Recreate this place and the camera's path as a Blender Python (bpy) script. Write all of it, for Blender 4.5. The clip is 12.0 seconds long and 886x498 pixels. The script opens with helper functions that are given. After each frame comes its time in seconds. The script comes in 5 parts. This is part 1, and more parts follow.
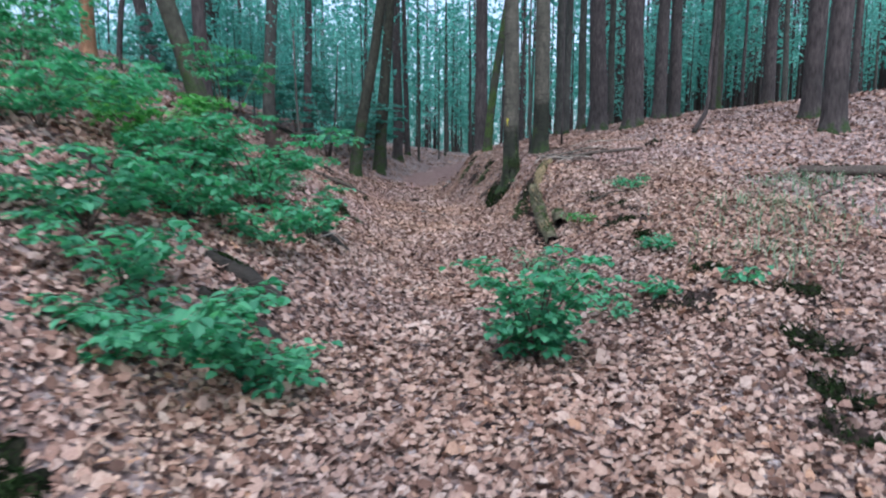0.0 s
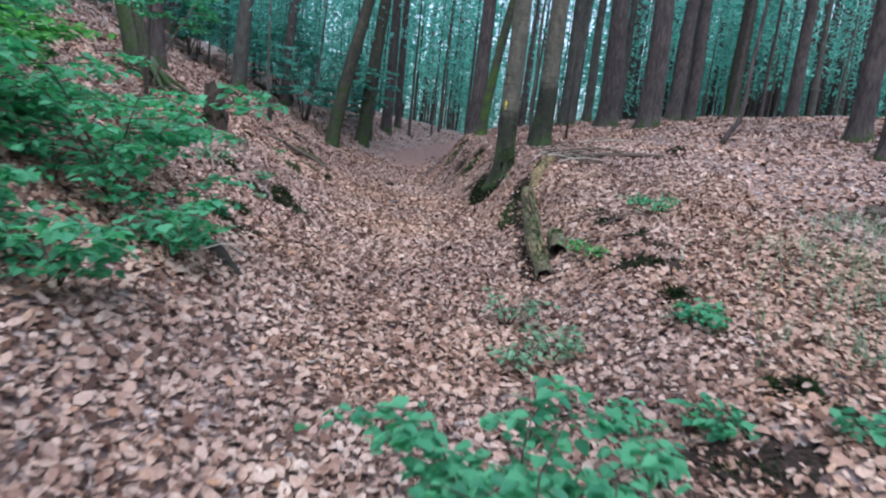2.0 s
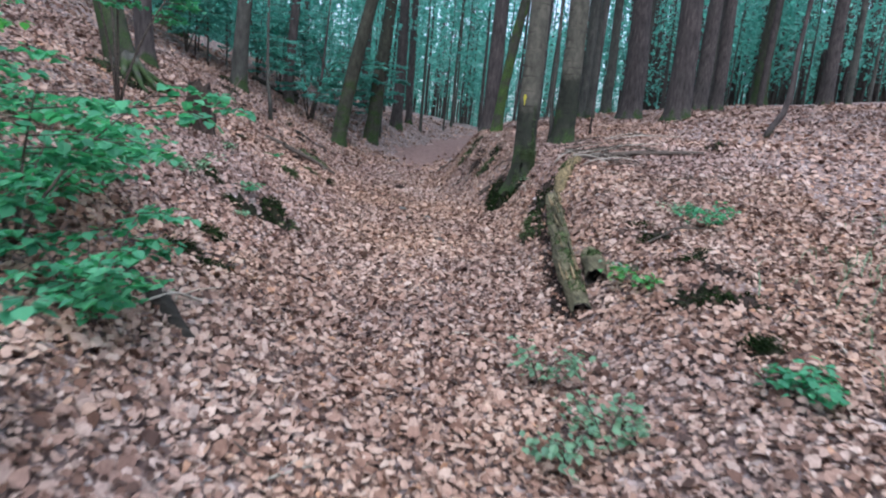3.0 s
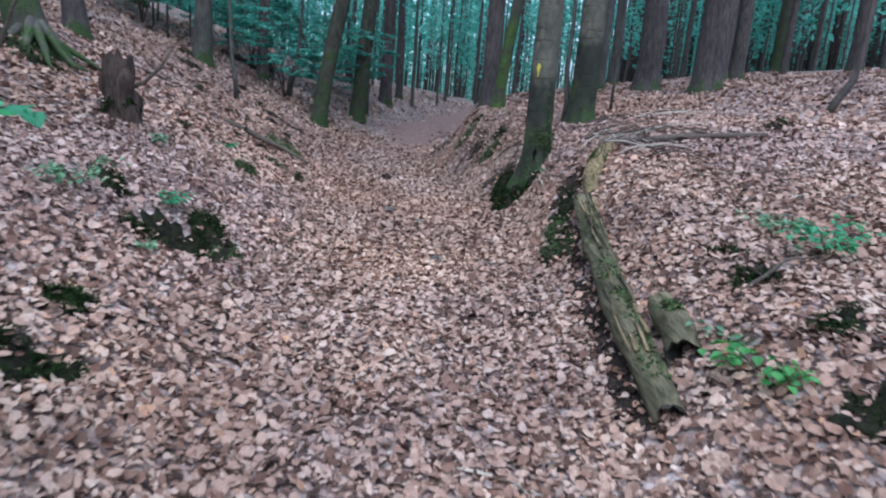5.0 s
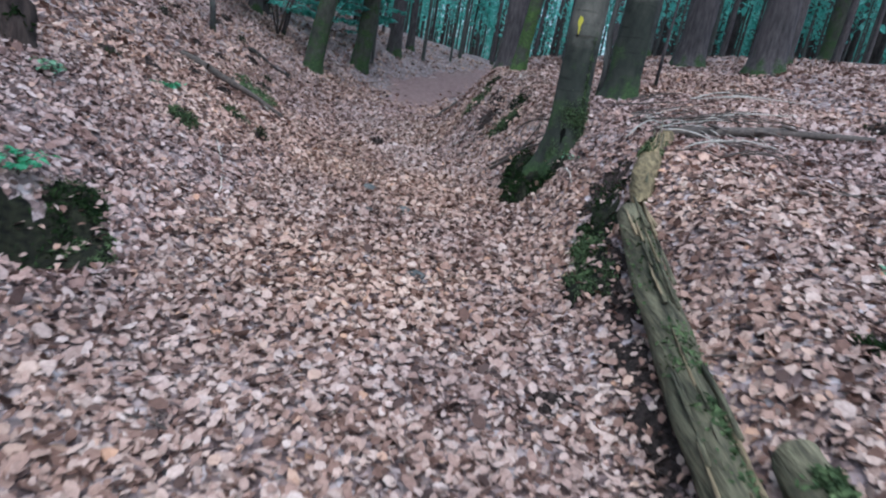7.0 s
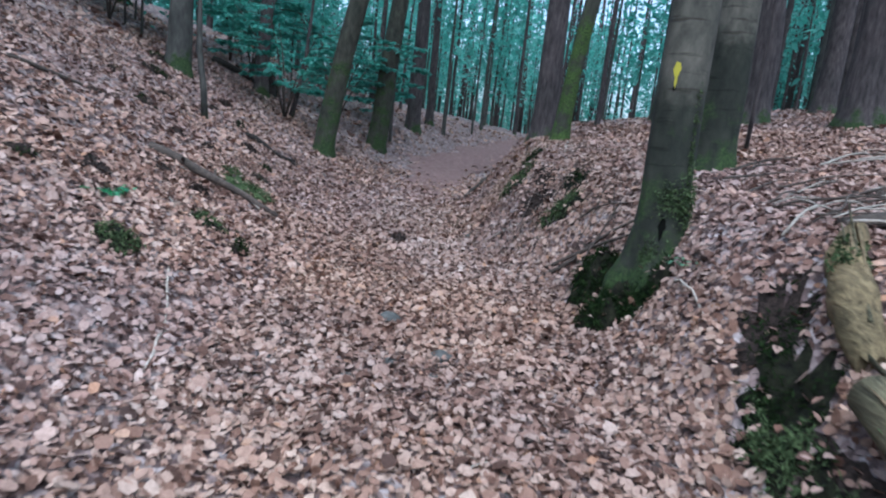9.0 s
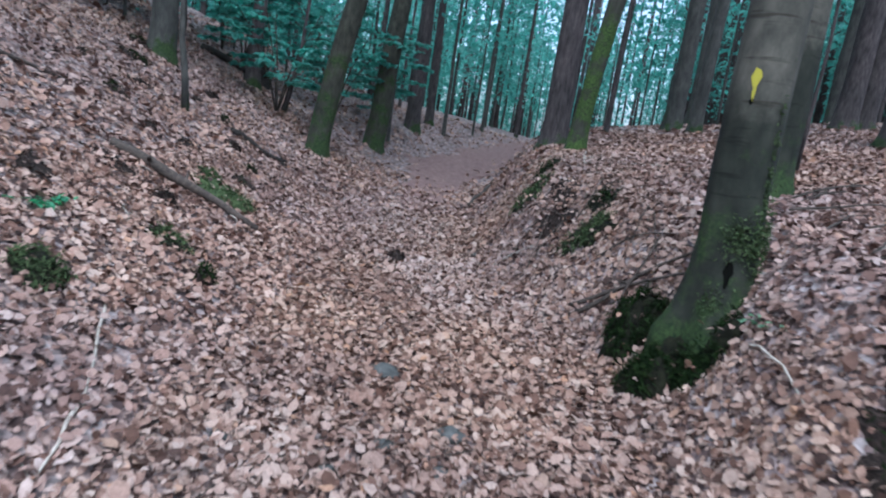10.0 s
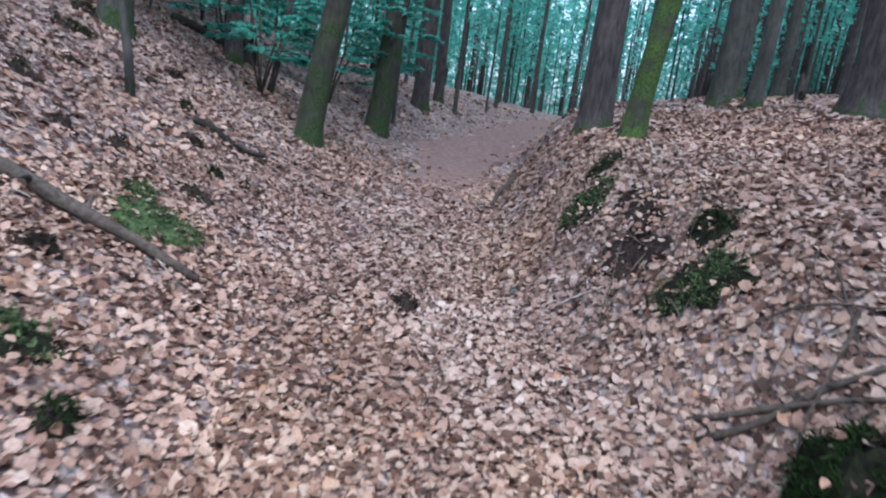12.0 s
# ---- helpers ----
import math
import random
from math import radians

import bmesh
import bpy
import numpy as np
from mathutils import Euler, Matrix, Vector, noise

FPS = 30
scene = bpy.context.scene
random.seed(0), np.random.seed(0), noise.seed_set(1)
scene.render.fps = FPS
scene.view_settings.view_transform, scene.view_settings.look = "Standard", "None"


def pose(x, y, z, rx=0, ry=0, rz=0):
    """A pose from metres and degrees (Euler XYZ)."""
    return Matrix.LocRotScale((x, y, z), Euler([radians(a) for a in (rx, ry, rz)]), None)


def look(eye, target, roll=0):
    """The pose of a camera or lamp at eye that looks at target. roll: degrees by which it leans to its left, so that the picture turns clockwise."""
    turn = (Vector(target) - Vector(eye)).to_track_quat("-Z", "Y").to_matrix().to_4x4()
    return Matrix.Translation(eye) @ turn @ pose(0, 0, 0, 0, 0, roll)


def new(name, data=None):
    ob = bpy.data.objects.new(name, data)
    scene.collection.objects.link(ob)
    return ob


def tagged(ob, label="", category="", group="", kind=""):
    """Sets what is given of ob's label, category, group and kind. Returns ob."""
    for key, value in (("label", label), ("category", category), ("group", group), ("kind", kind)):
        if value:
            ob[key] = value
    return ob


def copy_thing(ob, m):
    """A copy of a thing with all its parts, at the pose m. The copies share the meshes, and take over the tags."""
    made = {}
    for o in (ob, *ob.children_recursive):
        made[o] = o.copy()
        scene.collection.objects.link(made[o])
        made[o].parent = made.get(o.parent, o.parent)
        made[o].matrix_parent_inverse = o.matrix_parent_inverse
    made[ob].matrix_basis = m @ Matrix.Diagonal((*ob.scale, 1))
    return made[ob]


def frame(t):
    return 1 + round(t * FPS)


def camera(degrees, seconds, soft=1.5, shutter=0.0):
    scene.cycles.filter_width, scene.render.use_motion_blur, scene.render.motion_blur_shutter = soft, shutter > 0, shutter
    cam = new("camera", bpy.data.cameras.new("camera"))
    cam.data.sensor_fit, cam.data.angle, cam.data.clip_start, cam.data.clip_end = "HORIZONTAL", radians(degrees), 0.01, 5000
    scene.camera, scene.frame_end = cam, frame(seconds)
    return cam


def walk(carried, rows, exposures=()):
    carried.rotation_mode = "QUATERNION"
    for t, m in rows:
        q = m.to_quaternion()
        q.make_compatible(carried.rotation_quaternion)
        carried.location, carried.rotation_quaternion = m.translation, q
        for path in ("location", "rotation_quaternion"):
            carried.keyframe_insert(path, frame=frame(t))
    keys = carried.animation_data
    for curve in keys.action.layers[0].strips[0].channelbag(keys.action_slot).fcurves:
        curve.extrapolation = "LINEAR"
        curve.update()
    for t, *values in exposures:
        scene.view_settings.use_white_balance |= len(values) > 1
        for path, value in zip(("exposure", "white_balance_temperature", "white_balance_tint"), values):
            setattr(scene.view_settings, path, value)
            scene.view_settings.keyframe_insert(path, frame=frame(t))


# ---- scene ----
cam = camera(70.1, 12.0, soft=2.1, shutter=0.5)
METRES, EYE, TILT, LEAN, TURN = 12.0, 1.5, -7.0, 0.0, 0.0
ROWS = [
    (0.0, 0.0, 0.0, 0.0, 0.0, 0.0, -0.0),
    (0.5, 0.0063, 0.041, 0.0074, -1.29, -1.58, -2.82),
    (1.0, 0.012, 0.0836, 0.0208, -1.01, -2.96, -2.1),
    (1.5, 0.0231, 0.1319, 0.0308, -0.47, -3.05, -2.71),
    (2.0, 0.0238, 0.1793, 0.039, -1.07, -2.17, -6.38),
    (2.5, 0.0261, 0.2252, 0.049, 0.32, -2.93, -3.94),
    (3.0, 0.0238, 0.2682, 0.0596, 0.21, -2.93, -5.51),
    (5.0, 0.0196, 0.4293, 0.0892, -0.26, -5.27, -4.45),
    (5.5, 0.026, 0.4666, 0.0973, 0.74, -6.6, -8.14),
    (6.0, 0.0238, 0.5045, 0.0974, -0.23, -7.25, -10.99),
    (6.5, 0.0267, 0.5414, 0.1004, 0.33, -8.22, -9.41),
    (7.0, 0.0255, 0.5779, 0.1072, 0.41, -9.01, -9.94),
    (9.0, 0.0061, 0.7405, 0.1281, 2.37, -3.01, -6.67),
    (9.5, 0.0016, 0.7767, 0.1371, 2.44, -3.73, -6.79),
    (10.0, -0.0085, 0.8138, 0.1426, 1.81, -3.09, -8.77),
    (10.5, -0.0108, 0.8562, 0.1487, 2.83, -3.02, -6.93),
    (11.0, -0.0182, 0.896, 0.1538, 0.7, -1.94, -7.09),
    (11.5, -0.0255, 0.9359, 0.162, 2.6, -4.14, -6.06),
    (12.0, -0.03, 0.9743, 0.1725, 2.52, -5.48, -7.9),
]
walk(cam, [(t, pose(0, 0, EYE, TILT, LEAN, TURN) @ pose(METRES * x, METRES * y, METRES * z, 90 + pitch, roll, yaw)) for t, x, y, z, yaw, pitch, roll in ROWS], exposures=[(0.0, 1.1, 5400, 8), (3.0, 1.16, 5450, 8), (4.9, 1.12, 5080, 6), (8.0, 1.06, 4990, 4), (10.5, 1.09, 5030, 4.5), (12.0, 1.34, 5130, 5)])

# ---- sky and sun: an overcast evening sky above the trees ----
SUN_ELEVATION, SUN_TURN = 64.0, 178.0
world = bpy.data.worlds.new("sky")
scene.world = world
world.use_nodes = True
wn, wl = world.node_tree.nodes, world.node_tree.links
sky = wn.new("ShaderNodeTexSky")
sky.sky_type = "NISHITA"
sky.sun_disc = False
sky.sun_elevation, sky.sun_rotation = radians(SUN_ELEVATION), radians(SUN_TURN)
sky.dust_density, sky.air_density, sky.ozone_density = 3.0, 1.0, 1.0
sky_grey = wn.new("ShaderNodeHueSaturation")
sky_grey.inputs["Saturation"].default_value = 0.55
wl.new(sky.outputs["Color"], sky_grey.inputs["Color"])
wl.new(sky_grey.outputs["Color"], wn["Background"].inputs["Color"])
wn["Background"].inputs["Strength"].default_value = 0.15
lamp = bpy.data.lights.new("sun", "SUN")
lamp.energy, lamp.angle, lamp.color = 1.2, radians(60), (1.0, 0.95, 0.88)
sun = new("sun", lamp)
a, e = radians(SUN_TURN), radians(SUN_ELEVATION)
sun.matrix_world = look((Vector((math.sin(a) * math.cos(e), math.cos(a) * math.cos(e), math.sin(e))) * 60), (0, 0, 0))


# ---- materials ----
def material(name):
    m = bpy.data.materials.new(name)
    m.use_nodes = True
    return m, m.node_tree.nodes, m.node_tree.links, m.node_tree.nodes["Principled BSDF"]


def ramp(nodes, stops):
    r = nodes.new("ShaderNodeValToRGB")
    while len(r.color_ramp.elements) < len(stops):
        r.color_ramp.elements.new(0.5)
    for el, (at, c) in zip(r.color_ramp.elements, stops):
        el.position, el.color = at, (*c, 1)
    return r


def noise_tex(nodes, links, scale, detail=4.0, stretch=None, rough=0.6):
    co = nodes.new("ShaderNodeTexCoord")
    n = nodes.new("ShaderNodeTexNoise")
    n.inputs["Scale"].default_value, n.inputs["Detail"].default_value, n.inputs["Roughness"].default_value = scale, detail, rough
    if stretch:
        mp = nodes.new("ShaderNodeMapping")
        mp.inputs["Scale"].default_value = stretch
        links.new(co.outputs["Object"], mp.inputs["Vector"])
        links.new(mp.outputs["Vector"], n.inputs["Vector"])
    else:
        links.new(co.outputs["Object"], n.inputs["Vector"])
    return n


def mix(nodes, links, fac, a, b, how="MIX"):
    m = nodes.new("ShaderNodeMix")
    m.data_type, m.blend_type = "RGBA", how
    for socket, v in ((m.inputs[0], fac), (m.inputs[6], a), (m.inputs[7], b)):
        if isinstance(v, (int, float)):
            socket.default_value = v
        elif isinstance(v, tuple):
            socket.default_value = (*v, 1)
        else:
            links.new(v, socket)
    return m.outputs[2]


def bump(nodes, links, bsdf, height, strength, distance):
    b = nodes.new("ShaderNodeBump")
    b.inputs["Strength"].default_value, b.inputs["Distance"].default_value = strength, distance
    links.new(height, b.inputs["Height"])
    links.new(b.outputs["Normal"], bsdf.inputs["Normal"])


def litter_ground():
    """Soil under a closed cover of dry leaves; bare trodden soil far along the way."""
    m, n, l, b = material("leaf_litter_soil")
    co = n.new("ShaderNodeTexCoord")
    warp = noise_tex(n, l, 9.0, 2.0)
    jig = n.new("ShaderNodeVectorMath")
    jig.operation = "SCALE"
    jig.inputs["Scale"].default_value = 0.06
    l.new(warp.outputs["Color"], jig.inputs[0])
    add = n.new("ShaderNodeVectorMath")
    l.new(co.outputs["Object"], add.inputs[0])
    l.new(jig.outputs[0], add.inputs[1])
    v = n.new("ShaderNodeTexVoronoi")
    v.inputs["Scale"].default_value = 20.0
    l.new(add.outputs[0], v.inputs["Vector"])
    sep = n.new("ShaderNodeSeparateColor")
    l.new(v.outputs["Color"], sep.inputs["Color"])
    tone = ramp(n, LITTER)
    l.new(sep.outputs["Red"], tone.inputs["Fac"])
    gap = n.new("ShaderNodeTexVoronoi")
    gap.feature = "DISTANCE_TO_EDGE"
    gap.inputs["Scale"].default_value = 20.0
    l.new(add.outputs[0], gap.inputs["Vector"])
    edge = ramp(n, [(0.0, (0.7, 0.68, 0.67)), (0.1, (1, 1, 1))])
    l.new(gap.outputs["Distance"], edge.inputs["Fac"])
    big = noise_tex(n, l, 0.7, 3.0)
    patch = ramp(n, [(0.35, (0.78, 0.76, 0.76)), (0.65, (1.0, 1.0, 1.0))])
    l.new(big.outputs["Fac"], patch.inputs["Fac"])
    c = mix(n, l, 1.0, tone.outputs["Color"], edge.outputs["Color"], "MULTIPLY")
    c = mix(n, l, 1.0, c, patch.outputs["Color"], "MULTIPLY")
    l.new(c, b.inputs["Base Color"])
    b.inputs["Roughness"].default_value = 0.85
    b.inputs["Specular IOR Level"].default_value = 0.2
    bump(n, l, b, v.outputs["Distance"], 0.6, 0.03)
    return m


LITTER = [(0.0, (0.075, 0.05, 0.047)), (0.25, (0.16, 0.107, 0.096)), (0.5, (0.25, 0.176, 0.158)), (0.78, (0.34, 0.256, 0.235)), (1.0, (0.45, 0.38, 0.36))]


def dry_leaf(name, single=False, tint=(1.0, 1.0, 1.0)):
    """Fallen beech leaves, each of its own tone."""
    m, n, l, b = material(name)
    g = n.new("ShaderNodeObjectInfo" if single else "ShaderNodeNewGeometry")
    tone = ramp(n, [(0.0, (0.05, 0.03, 0.025)), (0.14, (0.13, 0.072, 0.052)), (0.32, (0.275, 0.178, 0.142)), (0.60, (0.37, 0.266, 0.22)), (0.82, (0.405, 0.308, 0.264)), (0.95, (0.44, 0.355, 0.312)), (1.0, (0.37, 0.22, 0.14))])
    l.new(g.outputs["Random" if single else "Random Per Island"], tone.inputs["Fac"])
    t = noise_tex(n, l, 60.0, 3.0)
    mott = ramp(n, [(0.3, (0.72, 0.68, 0.66)), (0.7, (1.08, 1.06, 1.04))])
    l.new(t.outputs["Fac"], mott.inputs["Fac"])
    wide = noise_tex(n, l, 1.1, 3.0)
    patch = ramp(n, [(0.34, (0.72, 0.68, 0.68)), (0.62, (1.05, 1.04, 1.02))])
    l.new(wide.outputs["Fac"], patch.inputs["Fac"])
    c = mix(n, l, 1.0, tone.outputs["Color"], mott.outputs["Color"], "MULTIPLY")
    c = mix(n, l, 1.0, c, patch.outputs["Color"], "MULTIPLY")
    drift = noise_tex(n, l, 0.45, 2.0)
    hue = ramp(n, [(0.36, (0.99, 0.99, 1.02)), (0.62, (1.07, 0.99, 0.9))])
    l.new(drift.outputs["Fac"], hue.inputs["Fac"])
    c = mix(n, l, 1.0, c, hue.outputs["Color"], "MULTIPLY")
    c = mix(n, l, 1.0, c, tint, "MULTIPLY")
    l.new(c, b.inputs["Base Color"])
    b.inputs["Roughness"].default_value = 0.7
    b.inputs["Specular IOR Level"].default_value = 0.25
    return m


def bark(name, dark, light, moss, scale, stretch, depth, scars=False, green_top=(0.05, 0.075, 0.022)):
    """Bark with fissures along the trunk; moss climbs from the foot where moss > 0."""
    m, n, l, b = material(name)
    f = noise_tex(n, l, scale, 6.0, stretch, 0.65)
    tone = ramp(n, [(0.3, dark), (0.7, light)])
    l.new(f.outputs["Fac"], tone.inputs["Fac"])
    s = noise_tex(n, l, 1.6, 3.0)
    blot = ramp(n, [(0.35, (0.7, 0.72, 0.7)), (0.68, (1.12, 1.1, 1.08))])
    l.new(s.outputs["Fac"], blot.inputs["Fac"])
    c = mix(n, l, 1.0, tone.outputs["Color"], blot.outputs["Color"], "MULTIPLY")
    if scars:
        h = noise_tex(n, l, 3.0, 3.0, (0.7, 0.7, 7.0))
        line = ramp(n, [(0.60, (1, 1, 1)), (0.68, (0.5, 0.48, 0.45))])
        l.new(h.outputs["Fac"], line.inputs["Fac"])
        c = mix(n, l, 1.0, c, line.outputs["Color"], "MULTIPLY")
    if scars:
        # a dark film of algae up to breast height, with an uneven rim
        at = n.new("ShaderNodeTexCoord")
        up = n.new("ShaderNodeSeparateXYZ")
        l.new(at.outputs["Object"], up.inputs["Vector"])
        rim = noise_tex(n, l, 4.0, 4.0)
        film = n.new("ShaderNodeMath")
        film.operation = "MULTIPLY_ADD"
        film.inputs[1].default_value = 0.7
        l.new(rim.outputs["Fac"], film.inputs[0])
        l.new(up.outputs["Z"], film.inputs[2])
        wet = ramp(n, [(0.78, (0.33, 0.37, 0.34)), (0.87, (1, 1, 1))])
        half = n.new("ShaderNodeMath")
        half.operation = "MULTIPLY"
        half.inputs[1].default_value = 0.5
        l.new(film.outputs[0], half.inputs[0])
        l.new(half.outputs[0], wet.inputs["Fac"])
        c = mix(n, l, 1.0, c, wet.outputs["Color"], "MULTIPLY")
    if moss > 0:
        co = n.new("ShaderNodeTexCoord")
        sep = n.new("ShaderNodeSeparateXYZ")
        l.new(co.outputs["Object"], sep.inputs["Vector"])
        k = noise_tex(n, l, 3.5, 5.0)
        low = n.new("ShaderNodeMath")
        low.operation = "MULTIPLY_ADD"
        low.inputs[1].default_value, low.inputs[2].default_value = -0.42 / moss, 0.62
        l.new(sep.outputs["Z"], low.inputs[0])
        tot = n.new("ShaderNodeMath")
        tot.operation = "MULTIPLY_ADD"
        tot.inputs[1].default_value = 3.2
        l.new(k.outputs["Fac"], tot.inputs[0])
        l.new(low.outputs[0], tot.inputs[2])
        tot2 = n.new("ShaderNodeMath")
        tot2.operation = "SUBTRACT"
        tot2.inputs[1].default_value = 1.78
        tot2.use_clamp = True
        l.new(tot.outputs[0], tot2.inputs[0])
        edge = ramp(n, [(0.05, (0, 0, 0)), (0.45, (1, 1, 1))])
        l.new(tot2.outputs[0], edge.inputs["Fac"])
        fine = noise_tex(n, l, 40.0, 4.0)
        green = ramp(n, [(0.3, (0.010, 0.020, 0.008)), (0.7, green_top)])
        l.new(fine.outputs["Fac"], green.inputs["Fac"])
        c = mix(n, l, edge.outputs["Color"], c, green.outputs["Color"])
    l.new(c, b.inputs["Base Color"])
    b.inputs["Roughness"].default_value = 0.9
    b.inputs["Specular IOR Level"].default_value = 0.25
    bump(n, l, b, f.outputs["Fac"], 0.7, depth)
    return m


def leaf(name, a, b_, glow, rough=0.5):
    """Living leaves: a leaf lets some light through."""
    m, n, l, b = material(name)
    g = n.new("ShaderNodeNewGeometry")
    tone = ramp(n, [(0.0, a), (1.0, b_)])
    l.new(g.outputs["Random Per Island"], tone.inputs["Fac"])
    l.new(tone.outputs["Color"], b.inputs["Base Color"])
    b.inputs["Roughness"].default_value = rough
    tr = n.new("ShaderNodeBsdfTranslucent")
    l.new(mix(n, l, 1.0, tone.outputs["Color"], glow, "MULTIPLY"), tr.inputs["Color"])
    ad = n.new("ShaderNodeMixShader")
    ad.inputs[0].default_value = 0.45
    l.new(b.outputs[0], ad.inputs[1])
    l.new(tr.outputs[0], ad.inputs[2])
    l.new(ad.outputs[0], n["Material Output"].inputs["Surface"])
    return m


def tufted(name, dark, light, scale):
    m, n, l, b = material(name)
    f = noise_tex(n, l, scale, 6.0)
    tone = ramp(n, [(0.32, dark), (0.7, light)])
    l.new(f.outputs["Fac"], tone.inputs["Fac"])
    l.new(tone.outputs["Color"], b.inputs["Base Color"])
    b.inputs["Roughness"].default_value = 0.95
    b.inputs["Specular IOR Level"].default_value = 0.12
    bump(n, l, b, f.outputs["Fac"], 0.9, 0.02)
    return m


SOIL = litter_ground()
DRY, LOOSE = dry_leaf("dry_leaf"), dry_leaf("loose_leaf", True)
# same dry leaves with a pale bluish tint that stands for a hazy veil
HAZED = dry_leaf("hazed_leaf", tint=(1.06, 1.05, 1.08))
BEECH = bark("beech_bark", (0.04, 0.037, 0.029), (0.13, 0.117, 0.092), 0.6, 9.0, (1, 1, 0.5), 0.008, True)
BEECH_PLAIN = bark("grey_bark", (0.036, 0.033, 0.03), (0.10, 0.093, 0.08), 0.35, 12.0, (1, 1, 0.3), 0.01)
# PINE is lightened and greyed: distance haze mixed into the bark colour
PINE = bark("hazed_fissured_bark", (0.023, 0.018, 0.018), (0.105, 0.084, 0.080), 0.2, 18.0, (1, 1, 0.22), 0.03)
GREEN = bark("moss_grown_bark", (0.022, 0.021, 0.016), (0.07, 0.066, 0.048), 6.0, 12.0, (1, 1, 0.4), 0.015, False, (0.08, 0.12, 0.026))
MOSSY = bark("mossy_bark", (0.022, 0.021, 0.016), (0.075, 0.07, 0.05), 1.5, 12.0, (1, 1, 0.4), 0.015)
ORANGE = bark("orange_bark", (0.16, 0.08, 0.045), (0.36, 0.20, 0.11), 0.0, 14.0, (1, 1, 0.3), 0.01)
ROOTWOOD = bark("yellow_rotten_wood", (0.045, 0.033, 0.016), (0.27, 0.20, 0.105), 0.0, 30.0, (1, 0.15, 1), 0.04)
DEADWOOD = bark("weathered_wood", (0.022, 0.019, 0.011), (0.18, 0.155, 0.092), 0.0, 34.0, (1, 0.10, 1), 0.04)
SPLITWOOD = bark("split_wood", (0.07, 0.048, 0.024), (0.30, 0.225, 0.13), 0.0, 40.0, (1, 0.08, 1), 0.02)
STICK = bark("dead_branch", (0.034, 0.026, 0.022), (0.115, 0.088, 0.072), 0.0, 30.0, (1, 1, 1), 0.006)
PALE_STICK = bark("bleached_stick", (0.28, 0.23, 0.19), (0.5, 0.44, 0.38), 0.0, 30.0, (1, 1, 1), 0.004)
ROT = bark("rotten_wood", (0.012, 0.010, 0.009), (0.065, 0.052, 0.044), 0.0, 36.0, (0.3, 1, 1), 0.03)
STUMPWOOD = bark("stump_wood", (0.016, 0.011, 0.010), (0.115, 0.078, 0.062), 0.0, 24.0, (1, 1, 0.15), 0.03)
# moss kept very dark: its colour also carries the shade of the hollows
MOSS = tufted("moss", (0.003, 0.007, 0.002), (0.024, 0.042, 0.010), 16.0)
MOSS_BRIGHT = tufted("bright_moss", (0.022, 0.036, 0.014), (0.105, 0.135, 0.055), 25.0)
# near-black base under moss, painting in the shade of recesses
SHADE_BASE = tufted("black_shade_base", (0.004, 0.0035, 0.003), (0.022, 0.022, 0.011), 22.0)
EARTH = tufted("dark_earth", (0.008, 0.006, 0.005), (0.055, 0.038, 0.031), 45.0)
TRODDEN = tufted("trodden_soil", (0.135, 0.08, 0.071), (0.27, 0.176, 0.155), 9.0)
STONE = tufted("stone", (0.04, 0.04, 0.037), (0.13, 0.125, 0.115), 14.0)
LEAF_NEAR = leaf("sapling_leaf", (0.04, 0.172, 0.092), (0.11, 0.34, 0.175), (1.3, 1.6, 1.1), 0.65)
LEAF_BRIGHT = leaf("bright_leaf", (0.05, 0.18, 0.05), (0.12, 0.32, 0.09), (1.3, 1.5, 0.9))
# LEAF_FAR is shifted to blue so the leaf colour itself holds the haze
LEAF_FAR = leaf("hazed_canopy_leaf", (0.062, 0.175, 0.145), (0.155, 0.37, 0.30), (1.5, 1.9, 1.8))
LEAF_PALE = leaf("seedling_leaf", (0.10, 0.20, 0.12), (0.20, 0.34, 0.20), (1.2, 1.3, 1.0))
YELLOW, yn, yl, yb = material("yellow_paint")
yb.inputs["Base Color"].default_value, yb.inputs["Roughness"].default_value = (0.42, 0.36, 0.02, 1), 0.6
# black of the paint dab, and of the shade drawn for the beech's cavity
BLACK, yn, yl, yb = material("black_paint_and_shade")
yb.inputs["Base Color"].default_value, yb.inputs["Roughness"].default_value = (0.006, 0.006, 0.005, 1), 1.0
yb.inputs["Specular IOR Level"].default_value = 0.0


# ---- lie of the land: a hollow way between a steep left bank and a right plateau ----
def knots(v, pairs):
    """Smooth line through pairs of (place, value)."""
    if v <= pairs[0][0]:
        return pairs[0][1]
    for (a, p), (b, q) in zip(pairs, pairs[1:]):
        if v <= b:
            s = (v - a) / (b - a)
            return p + (q - p) * (s * s * (3 - 2 * s) * 0.5 + s * 0.5)
    return pairs[-1][1]


def soft(v, w):
    """A ramp with a rounded foot of width w."""
    if v <= -w:
        return 0.0
    return v if v >= w else (v + w) ** 2 / (4 * w)


def step(v):
    v = min(1.0, max(0.0, v))
    return v * v * (3 - 2 * v)


PATH_Z = [(-40, -1.2), (-5, -0.1), (0, 0.1), (5, 0.35), (10, 0.50), (15, 0.66), (20, 0.86), (25, 1.1), (32, 1.75), (40, 2.4), (60, 2.2), (90, 1.0)]
PATH_X = [(-5, 0.3), (6, 0.2), (10, 0.0), (15, -0.5), (20, -0.9), (26, -0.7), (33, 1.2), (42, 5.0), (60, 14.0)]
LEFT_TOE = [(-5, 1.3), (3, 0.8), (6, 0.45), (8, 0.7), (10, 0.95), (14, 0.85), (18, 1.2), (30, 1.3)]
